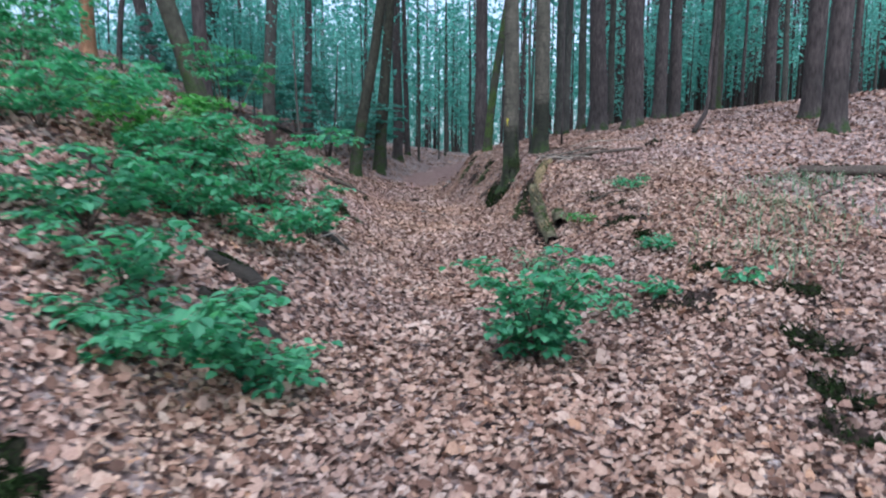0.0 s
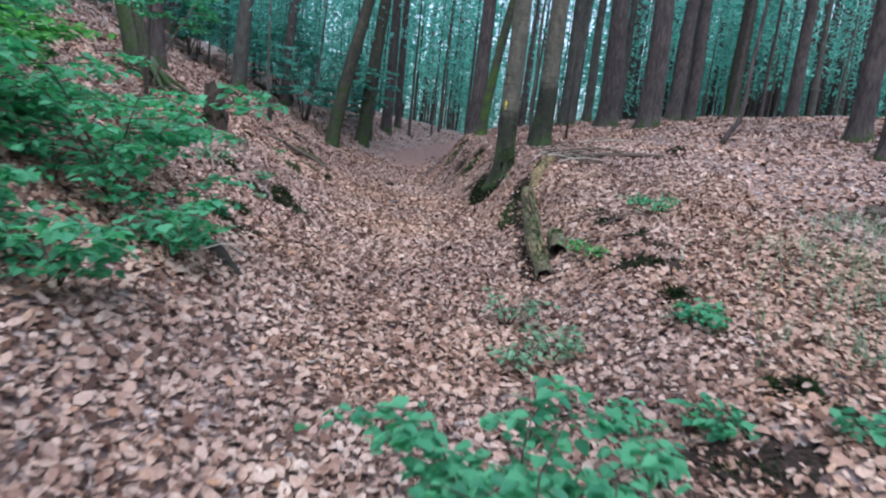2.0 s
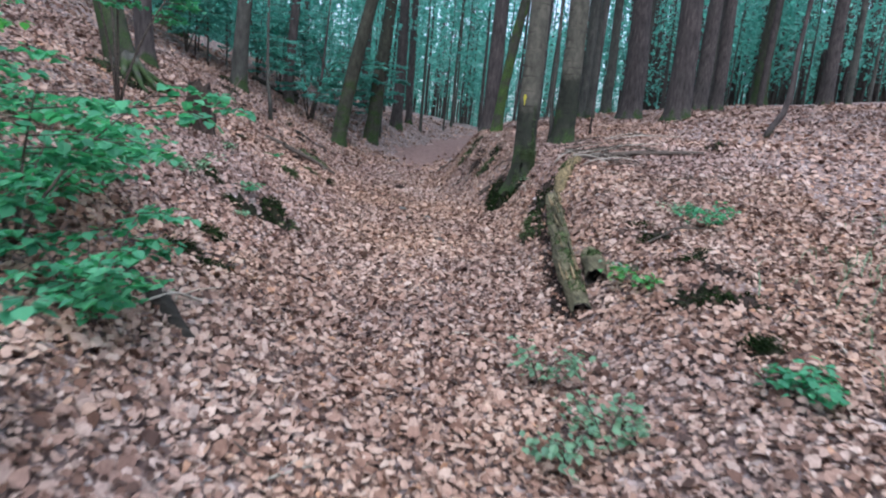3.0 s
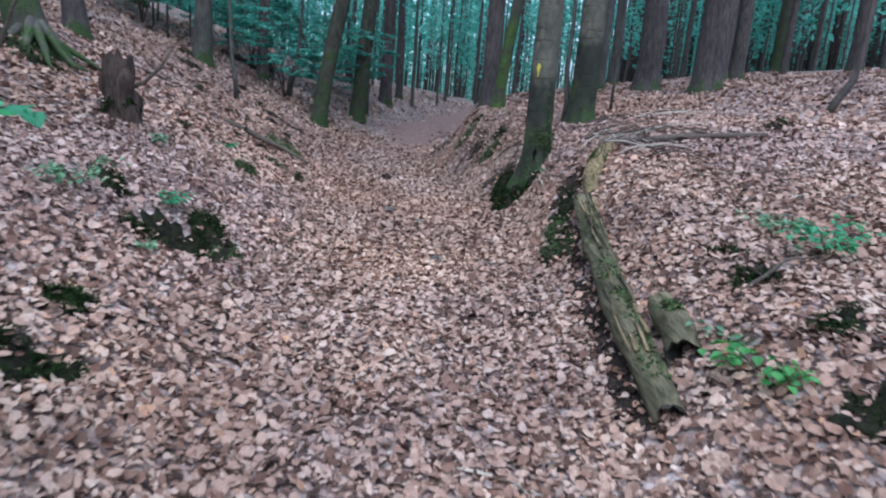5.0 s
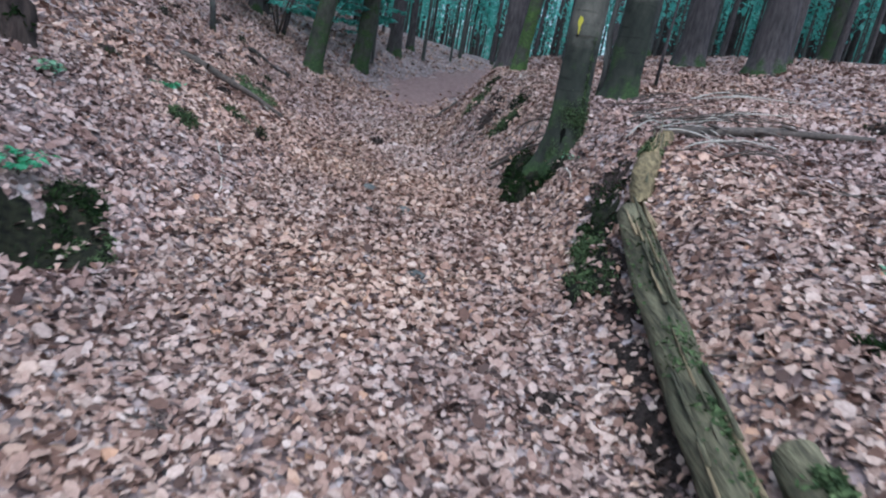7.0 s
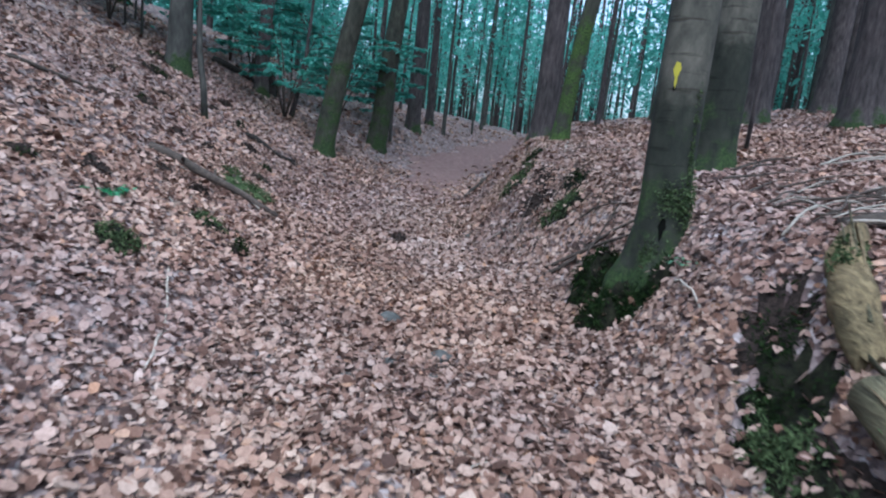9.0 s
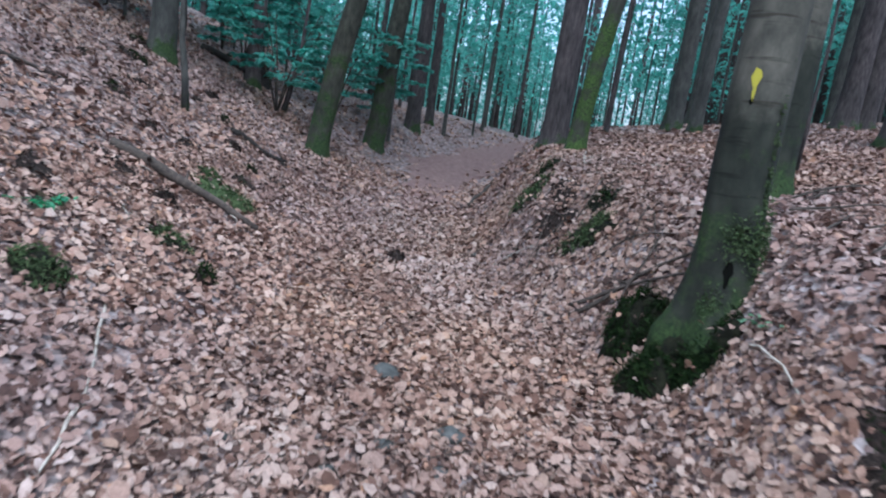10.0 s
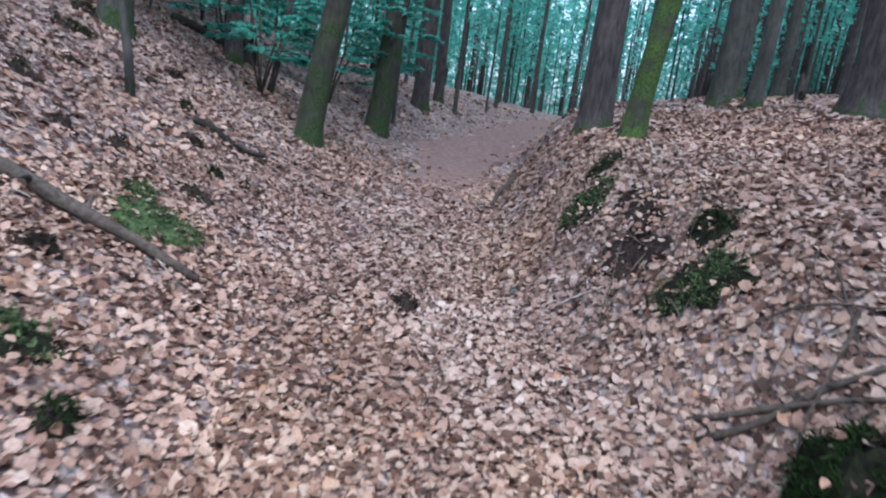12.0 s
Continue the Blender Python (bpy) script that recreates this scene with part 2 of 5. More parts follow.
LEFT_FADE = [(24, 1.0), (30, 0.75), (38, 0.3), (60, 0.1)]
RIGHT_TOE = [(0, 0.9), (5, 0.9), (10, 1.0), (12.5, 1.1), (13.8, 1.22), (15.2, 0.85), (17, 0.6), (19, 0.8), (30, 1.2)]
RIGHT_RISE = [(-5, 0.0), (2, 0.05), (5, 0.22), (8, 0.55), (10, 0.72), (13, 1.08), (16, 1.1), (22, 1.15), (30, 1.15), (45, 0.8)]


def land(x, y):
    xc = knots(y, PATH_X)
    z = knots(y, PATH_Z)
    d = x - xc
    left = soft(-d - knots(y, LEFT_TOE), 0.5)
    z += (0.48 * left if left < 8 else 3.84 + 4.0 * (1 - math.exp(-(left - 8) / 9.0))) * knots(y, LEFT_FADE)
    toe = knots(y, RIGHT_TOE)
    rise = knots(y, RIGHT_RISE)
    z += rise * step((d - toe) / 1.15)
    far = max(0.0, d - toe - 1.0)
    z += (0.04 + 0.15 * step((y - 5) / 13.0)) * 28.0 * (1 - math.exp(-far / 28.0))
    return z


# ---- ground: one sheet, fine near the way, coarse out to the horizon ----
def lines(lo, hi, pitch, end):
    mid = list(np.arange(lo, hi + 1e-6, pitch))
    up, gap, v = [], pitch, hi
    while v < end:
        gap = min(gap * 1.22, 60)
        v += gap
        up.append(v)
    dn, gap, v = [], pitch, lo
    while v > -end:
        gap = min(gap * 1.22, 60)
        v -= gap
        dn.append(v)
    return np.array(dn[::-1] + mid + up)


def rough(x, y):
    near = 1.0 if abs(x) < 30 and abs(y) < 60 else 0.0
    if not near:
        return 0.0
    way = abs(x - knots(y, PATH_X))
    k = 0.4 + 0.6 * step((way - 0.6) / 1.2)
    return k * (0.10 * noise.noise((x * 0.55, y * 0.55, 3.0)) + 0.045 * noise.noise((x * 1.9, y * 1.9, 7.0)) + 0.02 * noise.noise((x * 6, y * 6, 1.0)))


GX, GY = lines(-6.0, 8.0, 0.1, 900.0), lines(-1.5, 24.0, 0.1, 900.0)
HEIGHT = np.array([[land(x, y) + rough(x, y) for x in GX] for y in GY])
# hollows washed out of the banks: place, half width, depth
PITS = [(-1.76, 9.95, 0.27, 0.36), (-1.62, 10.25, 0.16, 0.12), (-1.38, 7.68, 0.17, 0.16), (2.12, 7.6, 0.17, 0.15), (2.2, 8.3, 0.15, 0.14), (2.12, 8.95, 0.13, 0.12), (2.25, 9.5, 0.11, 0.10),
        (2.62, 4.95, 0.2, 0.2), (1.98, 4.38, 0.17, 0.18), (1.85, 4.72, 0.2, 0.09), (2.36, 3.86, 0.17, 0.2), (2.16, 3.31, 0.17, 0.2), (1.95, 2.85, 0.17, 0.2), (1.50, 11.65, 0.2, 0.22), (1.64, 12.1, 0.18, 0.2), (1.40, 11.1, 0.12, 0.10), (0.98, 9.7, 0.11, 0.07),
        (-3.11, 19.4, 0.16, 0.16), (0.82, 16.1, 0.16, 0.12), (1.20, 13.25, 0.14, 0.12), (-1.41, 1.95, 0.2, 0.12)]
for px, py, pr, pd in PITS:
    HEIGHT -= pd * np.exp(-((GX[None, :] - px) ** 2 + (GY[:, None] - py) ** 2) / pr ** 2)


def ground_at(xs, ys):
    """Heights of the sheet at many places at once."""
    xs, ys = np.asarray(xs, float), np.asarray(ys, float)
    i = np.clip(np.searchsorted(GX, xs) - 1, 0, len(GX) - 2)
    j = np.clip(np.searchsorted(GY, ys) - 1, 0, len(GY) - 2)
    u, v = (xs - GX[i]) / (GX[i + 1] - GX[i]), (ys - GY[j]) / (GY[j + 1] - GY[j])
    return (HEIGHT[j, i] * (1 - u) * (1 - v) + HEIGHT[j, i + 1] * u * (1 - v) + HEIGHT[j + 1, i] * (1 - u) * v + HEIGHT[j + 1, i + 1] * u * v)


def gz(x, y):
    return float(ground_at([x], [y])[0])


def raw_mesh(name, verts, faces, mats, smooth=True, index=None):
    me = bpy.data.meshes.new(name)
    verts, faces = np.asarray(verts, np.float32), np.asarray(faces, np.int32)
    me.vertices.add(len(verts))
    me.vertices.foreach_set("co", verts.ravel())
    k = faces.shape[1]
    me.loops.add(faces.size)
    me.loops.foreach_set("vertex_index", faces.ravel())
    me.polygons.add(len(faces))
    me.polygons.foreach_set("loop_start", np.arange(0, faces.size, k, dtype=np.int32))
    me.polygons.foreach_set("use_smooth", np.full(len(faces), smooth))
    if index is not None:
        me.polygons.foreach_set("material_index", np.asarray(index, np.int32))
    for m in mats:
        me.materials.append(m)
    me.update(calc_edges=True)
    me.validate()
    return me


xx, yy = np.meshgrid(GX, GY)
gv = np.stack([xx.ravel(), yy.ravel(), HEIGHT.ravel()], 1)
nx, ny = len(GX), len(GY)
q = (np.arange(ny - 1)[:, None] * nx + np.arange(nx - 1)[None, :]).ravel()
ground = tagged(new("ground", raw_mesh("ground", gv, np.stack([q, q + 1, q + nx + 1, q + nx], 1), [SOIL])), "forest floor of brown soil under dry beech leaves", "ground", kind="structure")


# ---- helpers for things ----
def part(name, me, parent, label=""):
    ob = new(name, me)
    ob.parent = parent
    return tagged(ob, label) if label else ob


def thing(name, at, label, category, group="", kind=""):
    ob = new(name)
    ob.matrix_world = at if isinstance(at, Matrix) else pose(*at)
    return tagged(ob, label, category, group, kind)


def tube(points, radii, sides=10, wob=0.0, seed=0.0, cap=True, flute=0.0, flutes=5):
    """Vertices and faces of a round limb along points, uneven by wob."""
    pts = [Vector(p) for p in points]
    verts, faces = [], []
    for i, (p, r) in enumerate(zip(pts, radii)):
        d = (pts[min(i + 1, len(pts) - 1)] - pts[max(i - 1, 0)]).normalized()
        side = d.cross(Vector((0.31, 0.9, 0.17)) if abs(d.y) < 0.9 else Vector((1, 0, 0))).normalized()
        up = side.cross(d)
        for k in range(sides):
            a = 2 * math.pi * k / sides
            rr = r * (1 + wob * noise.noise((math.cos(a) * 1.3 + seed, math.sin(a) * 1.3, i * 0.45 + seed)))
            if flute:
                rr *= 1 + flute * max(0, 1 - i / 4.0) * math.cos(a * flutes + seed)
            verts.append(p + (side * math.cos(a) + up * math.sin(a)) * rr)
        if i:
            o = (i - 1) * sides
            for k in range(sides):
                k2 = (k + 1) % sides
                faces.append((o + k, o + sides + k, o + sides + k2, o + k2))
    if cap:
        for base in (0, (len(pts) - 1) * sides):
            c = len(verts)
            verts.append(pts[0] if base == 0 else pts[-1])
            for k in range(sides):
                a, b = base + k, base + (k + 1) % sides
                faces.append((a, b, c, c) if base == 0 else (b, a, c, c))
    return verts, faces


def solid(name, pieces, mats):
    """One mesh from several (verts, faces, material index)."""
    verts, faces, index = [], [], []
    for v, f, m in pieces:
        o = len(verts)
        verts += [tuple(p) for p in v]
        faces += [tuple(o + i for i in dict.fromkeys(face)) for face in f]
        index += [m] * len(f)
    me = bpy.data.meshes.new(name)
    me.from_pydata(verts, [], faces)
    for m in mats:
        me.materials.append(m)
    for p, m in zip(me.polygons, index):
        p.use_smooth, p.material_index = True, m
    me.update()
    return me


def leaf_cloud(name, centres, size, mat, flat=0.5, seed=1, shape=(1.0, 0.6), spread=0.0):
    """Many leaves, each a folded blade of two halves with a pointed tip, about the centres."""
    r = np.random.RandomState(seed)
    c = np.asarray(centres, float)
    n = len(c)
    az = r.uniform(0, 2 * math.pi, n)
    d = np.stack([np.cos(az), np.sin(az), r.normal(-0.25, flat, n)], 1)
    d /= np.linalg.norm(d, axis=1)[:, None]
    up = np.stack([r.normal(0, flat, n), r.normal(0, flat, n), np.ones(n)], 1)
    s = np.cross(d, up)
    s /= np.linalg.norm(s, axis=1)[:, None]
    w = np.cross(s, d)
    L = (size * r.uniform(0.65, 1.3, n))[:, None]
    W = L * shape[1] * 0.5
    fold = r.uniform(0.0, 0.35, n)[:, None] * W
    droop = r.uniform(0.0, 0.25, n)[:, None] * L
    v = np.stack([c, c + d * L * 0.3 + s * W * 0.85 + w * fold, c + d * L * 0.62 + s * W * 0.8 + w * (fold - droop * 0.4), c + d * L - w * droop,
                  c + d * L * 0.62 - s * W * 0.8 + w * (fold - droop * 0.4), c + d * L * 0.3 - s * W * 0.85 + w * fold], 1)
    o = np.arange(n)[:, None] * 6
    f = np.concatenate([o + np.array([[0, 1, 2, 3]]), o + np.array([[0, 3, 4, 5]])], 0)
    return raw_mesh(name, v.reshape(-1, 3), f, [mat], smooth=False)


# ---- trees ----
def trunk_mesh(name, dia, height, mat, lean=(0.0, 0.0), bend=0.0, seed=0.0, sides=14, flare=1.5, flute=0.10, limbs=5, first=6.0):
    pts, rad = [], []
    zs = [-0.35, -0.1, 0.05, 0.15, 0.3, 0.5, 0.8, 1.2, 1.8, 2.5, 3.3, 4.2, 5.2, 6.5, 8.0, 10.0, 12.0, 14.5, 17.0, 20.0]
    zs = [z for z in zs if z < height] + [height]
    for z in zs:
        s = z / height
        x = lean[0] * z + bend * math.sin(min(1, z / 4.0) * math.pi) + 0.05 * noise.noise((seed, z * 0.35, 0.0)) * min(1, max(0, z))
        y = lean[1] * z + 0.05 * noise.noise((seed, z * 0.35, 9.0)) * min(1, max(0, z))
        pts.append((x, y, z))
        rad.append(dia / 2 * (1 - 0.72 * max(0, s)) * (1 + (flare - 1) * math.exp(-max(0, z + 0.1) / 0.22)))
    pieces = [(*tube(pts, rad, sides, 0.10, seed, flute=flute, flutes=5), 0)]
    r = random.Random(int(seed * 100) + 5)
    for k in range(limbs):
        z0 = first + (height - first) * (k + r.random()) / limbs * 0.9
        x0, y0 = lean[0] * z0, lean[1] * z0
        a = r.uniform(0, 6.28)
        ln = r.uniform(1.5, 3.2) * (0.5 if dia < 0.2 else 1)
        p = [(x0 + math.cos(a) * ln * u, y0 + math.sin(a) * ln * u, z0 + ln * (0.55 * u + 0.15 * math.sin(u * 5 + a))) for u in (0, 0.25, 0.5, 0.75, 1)]
        r0 = dia * 0.16 * (1 - 0.6 * z0 / height)
        pieces.append((*tube(p, [r0, r0 * 0.8, r0 * 0.6, r0 * 0.4, r0 * 0.15], 6, 0.1, seed + k), 0))
    return solid(name, pieces, [mat])


def crown_mesh(name, height, radius, bottom, count, size, mat, seed):
    """Leaves in layered sprays round the upper trunk, uneven and open."""
    r = np.random.RandomState(seed)
    sprays = 26 if count < 900 else 46
    cen = []
    for k in range(sprays):
        z = bottom + (height * 1.02 - bottom) * ((k + r.rand()) / sprays)
        s = (z - bottom) / (height - bottom)
        reach = radius * (0.45 + 0.75 * math.sin(math.pi * min(1, 0.18 + 0.8 * s))) * r.uniform(0.5, 1.1)
        a = r.uniform(0, 6.28)
        c = np.array([math.cos(a) * reach * 0.6, math.sin(a) * reach * 0.6, z])
        n = max(6, int(count / sprays * r.uniform(0.5, 1.5)))
        q = r.normal(0, 1, (n, 3)) * np.array([reach * 0.42, reach * 0.42, 0.22 + 0.10 * radius])
        q[:, 2] -= 0.12 * (q[:, 0] ** 2 + q[:, 1] ** 2) / max(0.5, reach)
        cen.append(c + q)
    return leaf_cloud(name, np.concatenate(cen), size, mat, 0.55, seed, (1, 0.62))


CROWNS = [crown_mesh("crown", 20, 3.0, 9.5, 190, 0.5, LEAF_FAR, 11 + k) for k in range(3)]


def tree(x, y, dia, mat, label, lean=(0.0, 0.0), bend=0.0, height=19.0, seed=1.0, sides=16, flare=1.5, group="trees beside the way", sink=0.0, flute=0.10):
    t = thing("tree", (x, y, gz(x, y) - sink), label, "tree", group)
    part("trunk", trunk_mesh("trunk", dia, height, mat, lean, bend, seed, sides, flare, flute), t)
    c = part("crown", CROWNS[int(seed * 7) % 3], t, "green leafy crown")
    c.matrix_local = pose(lean[0] * 14, lean[1] * 14, 0, 0, 0, seed * 77)
    return t


GREY, DARK = "tall grey beech trunk with smooth bark", "tall dark conifer trunk with rough fissured bark"
waymark = tree(1.45, 13.6, 0.345, BEECH, "grey beech with mossy foot and yellow painted way mark", (0.0, 0.02), 0.03, seed=1.3, sides=28, flare=1.7, sink=0.10, flute=0.26)
tree(2.32, 15.3, 0.40, BEECH, "grey beech with mossy foot behind the marked tree", (0.01, 0.03), seed=2.1)
tree(1.27, 21.3, 0.45, PINE, "dark reddish trunk on the edge of the bank", (0.0, 0.0), seed=3.2)
tree(1.32, 19.1, 0.25, GREEN, "slender trunk green with moss on the bank", (0.13, 0.0), -0.05, seed=4.4, flare=1.75)
tree(5.25, 21.8, 0.62, PINE, DARK, (-0.02, 0), seed=5.2)
tree(5.5, 18.6, 0.56, PINE, DARK, (-0.02, 0), seed=6.1)
tree(8.7, 26.0, 0.55, PINE, DARK, (0.02, 0), seed=7.3)
tree(4.6, 24.2, 0.28, BEECH_PLAIN, GREY, (0.02, 0), seed=8.4)
tree(7.6, 12.5, 0.44, PINE, DARK, (0.01, 0), seed=9.1)
tree(8.4, 14.7, 0.42, PINE, DARK, (0.0, 0), seed=10.5)
tree(9.6, 26.8, 0.5, PINE, DARK, (0.0, 0), seed=11.2)
tree(4.9, 26.9, 0.46, BEECH_PLAIN, GREY, (0.0, 0), seed=12.7)
tree(6.6, 30.7, 0.42, BEECH_PLAIN, GREY, (0.0, 0), seed=13.9)
tree(8.2, 31.6, 0.36, BEECH_PLAIN, GREY, (0.0, 0), seed=14.2)
tree(12.6, 30.0, 0.60, MOSSY, "grey trunk tinged green with moss", (0.0, 0), seed=15.8)
tree(11.0, 31.0, 0.42, BEECH_PLAIN, GREY, (0.0, 0), seed=16.3)
tree(13.6, 27.0, 0.5, PINE, DARK, (0.0, 0), seed=17.5)
tree(-3.0, 21.7, 0.40, MOSSY, "leaning beech with mossy foot on the bank", (0.17, 0.0), -0.06, seed=18.6, flare=1.4)
tree(-2.62, 25.9, 0.5, MOSSY, "beech with mossy foot beside the way", (0.08, 0.0), seed=19.2, flare=1.35)
tree(-2.14, 30.2, 0.48, PINE, DARK, (0.0, 0.0), seed=20.4)
tree(-1.83, 33.0, 0.3, PINE, DARK, (-0.02, 0.0), seed=21.9)
tree(-5.7, 21.0, 0.42, BEECH_PLAIN, GREY, (0.05, 0.0), seed=22.7)
tree(-5.0, 23.6, 0.3, PINE, DARK, (0.03, 0.0), seed=23.3)
tree(-11.0, 20.2, 0.42, ORANGE, "orange-brown pine trunk at the top of the bank", (0.02, 0.0), seed=24.6)
tree(-9.0, 24.0, 0.8, PINE, DARK, (0.16, 0.0), seed=25.4)
tree(-10.1, 23.2, 0.44, PINE, DARK, (-0.25, 0.0), seed=26.8)
tree(-9.6, 19.2, 0.17, PINE, DARK, (0.12, 0.0), height=12, seed=27.1)
tree(-5.75, 15.8, 0.34, PINE, DARK, (-0.05, 0.0), seed=28.4)

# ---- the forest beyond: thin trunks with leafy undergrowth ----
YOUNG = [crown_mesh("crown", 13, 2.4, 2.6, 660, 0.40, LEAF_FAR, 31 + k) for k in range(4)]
STEMS = [trunk_mesh("trunk", 0.24 + 0.05 * k, 19, (PINE, BEECH_PLAIN, PINE, BEECH_PLAIN)[k], (0, 0), 0.0, 40.5 + k, 8, 1.3, 0.0, 3, 8.0) for k in range(4)]
SHOOTS = [trunk_mesh("trunk", 0.10 + 0.03 * k, 13, (PINE, BEECH_PLAIN, PINE, BEECH_PLAIN)[k], (0, 0), 0.1, 50.5 + k, 6, 1.2, 0.0, 4, 3.0) for k in range(4)]
base_trees = []
for k in range(4):
    t = thing("tree", (0, 0, 0), "slim straight trunk, in the forest beyond and unseen around for shade", "tree", "trees of the forest beyond")
    part("trunk", STEMS[k], t)
    part("crown", CROWNS[k % 3], t, "green leafy crown")
    base_trees.append(t)
young_trees = []
for k in range(4):
    t = thing("young_tree", (0, 0, 0), "young beech with pale green leafy sprays", "tree", "young trees of the forest beyond")
    part("trunk", SHOOTS[k], t)
    part("crown", YOUNG[k], t, "blue-green leafy sprays")
    young_trees.append(t)
rng = random.Random(7)
placed = [(o.location.x, o.location.y) for o in scene.objects if o.name.startswith("tree")]
used = {"stem": 0, "young": 0}


def plant(kind, pool, x, y, scale):
    k = used[kind]
    used[kind] += 1
    m = pose(x, y, gz(x, y) - 0.05, rng.uniform(-1.5, 1.5), rng.uniform(-1.5, 1.5), rng.uniform(0, 360)) @ Matrix.Diagonal((scale, scale, scale * rng.uniform(0.9, 1.1), 1))
    if k < len(pool):
        pool[k].matrix_world = m
    else:
        copy_thing(pool[rng.randrange(len(pool))], m)


def clear(x, y, gap):
    if any((x - a) ** 2 + (y - b) ** 2 < gap * gap for a, b in placed):
        return False
    placed.append((x, y))
    return True


tries = 0
while used["stem"] < 215 and tries < 6000:
    tries += 1
    y = rng.uniform(27, 75)
    x = rng.uniform(-0.55 * y - 4, 0.75 * y + 6)
    if abs(x - knots(y, PATH_X)) < 1.8 or not clear(x, y, 1.2):
        continue
    plant("stem", base_trees, x, y, rng.uniform(0.38, 0.95))
tries = 0
while used["young"] < 225 and tries < 6000:
    tries += 1
    y = rng.uniform(33, 95)
    x = rng.uniform(-0.5 * y - 4, 0.75 * y)
    if abs(x - knots(y, PATH_X)) < 3.0 or (x > 6 and y < 36) or not clear(x, y, 1.6):
        continue
    plant("young", young_trees, x, y, rng.uniform(0.6, 1.1))
# denser dark trunks over the plateau
for k in range(75):
    for _ in range(40):
        y = rng.uniform(40, 76)
        x = rng.uniform(0.22 * y + 2, 0.75 * y + 4)
        if clear(x, y, 1.0):
            plant("stem", base_trees, x, y, rng.uniform(0.6, 1.05))
            break
# unseen trees added behind and to the sides, only to shade the way
for k in range(40):
    for _ in range(40):
        y, x = rng.uniform(-22, 26), rng.uniform(-24, 24)
        if (x < -7.5 or x > 10.5 or y < -3) and (abs(x) > 2.0) and not (-13 < x < -6 and y > 12) and not (x > 0 and y > 9 and x < 12) and clear(x, y, 2.4):
            plant("stem", base_trees, x, y, rng.uniform(0.8, 1.3))
            break


# ---- dead wood ----
def along(x0, y0, x1, y1, n, lift, sag=0.0, seed=0.0, sway=0.05):
    """Points of a branch that lies on the ground from one place to another."""
    pts = []
    for i in range(n):
        u = i / (n - 1)
        x = x0 + (x1 - x0) * u + sway * noise.noise((seed, u * 3, 1.0))
        y = y0 + (y1 - y0) * u + sway * noise.noise((seed, u * 3, 5.0))
        pts.append([x, y, gz(x, y) + lift + sag * math.sin(u * math.pi)])
    for _ in range(2):
        for i in range(1, n - 1):
            pts[i][2] = max(pts[i][2], (pts[i - 1][2] + pts[i + 1][2]) / 2)
    return [Vector(p) for p in pts]


def stick(x0, y0, x1, y1, r, label, mat=None, twigs=2, seed=1.0, lift=None, name="branch", group="fallen branches", arch=0.02):
    pts = along(x0, y0, x1, y1, 9, r * 0.8 if lift is None else lift, arch, seed, min(0.06, 0.05 * math.hypot(x1 - x0, y1 - y0)))
    o = pts[0].copy()
    t = thing(name, (o.x, o.y, o.z), label, "branch", group)
    rad = [r * (1 - 0.55 * i / 8) * (0.8 if i == 0 else 1) for i in range(9)]
    stem = part("stem", solid("stem", [(*tube([p - o for p in pts], rad, 8, 0.22, seed), 0)], [mat or STICK]), t)
    rr = random.Random(int(seed * 31))
    for k in range(twigs):
        i = rr.randrange(2, 8)
        a = rr.uniform(0, 6.28)
        ln = rr.uniform(0.15, 0.45) * min(1.0, 6 * r + 0.4)
        d = Vector((math.cos(a), math.sin(a), rr.uniform(0.05, 0.35)))
        q = [pts[i] - o + d * ln * u + Vector((0, 0, 0.06 * ln * math.sin(u * 4))) for u in (0, 0.35, 0.7, 1)]
        part("twig", solid("twig", [(*tube(q, [r * 0.4, r * 0.3, r * 0.22, r * 0.1], 5, 0.1, seed + k), 0)], [mat or STICK]), stem)
    return t


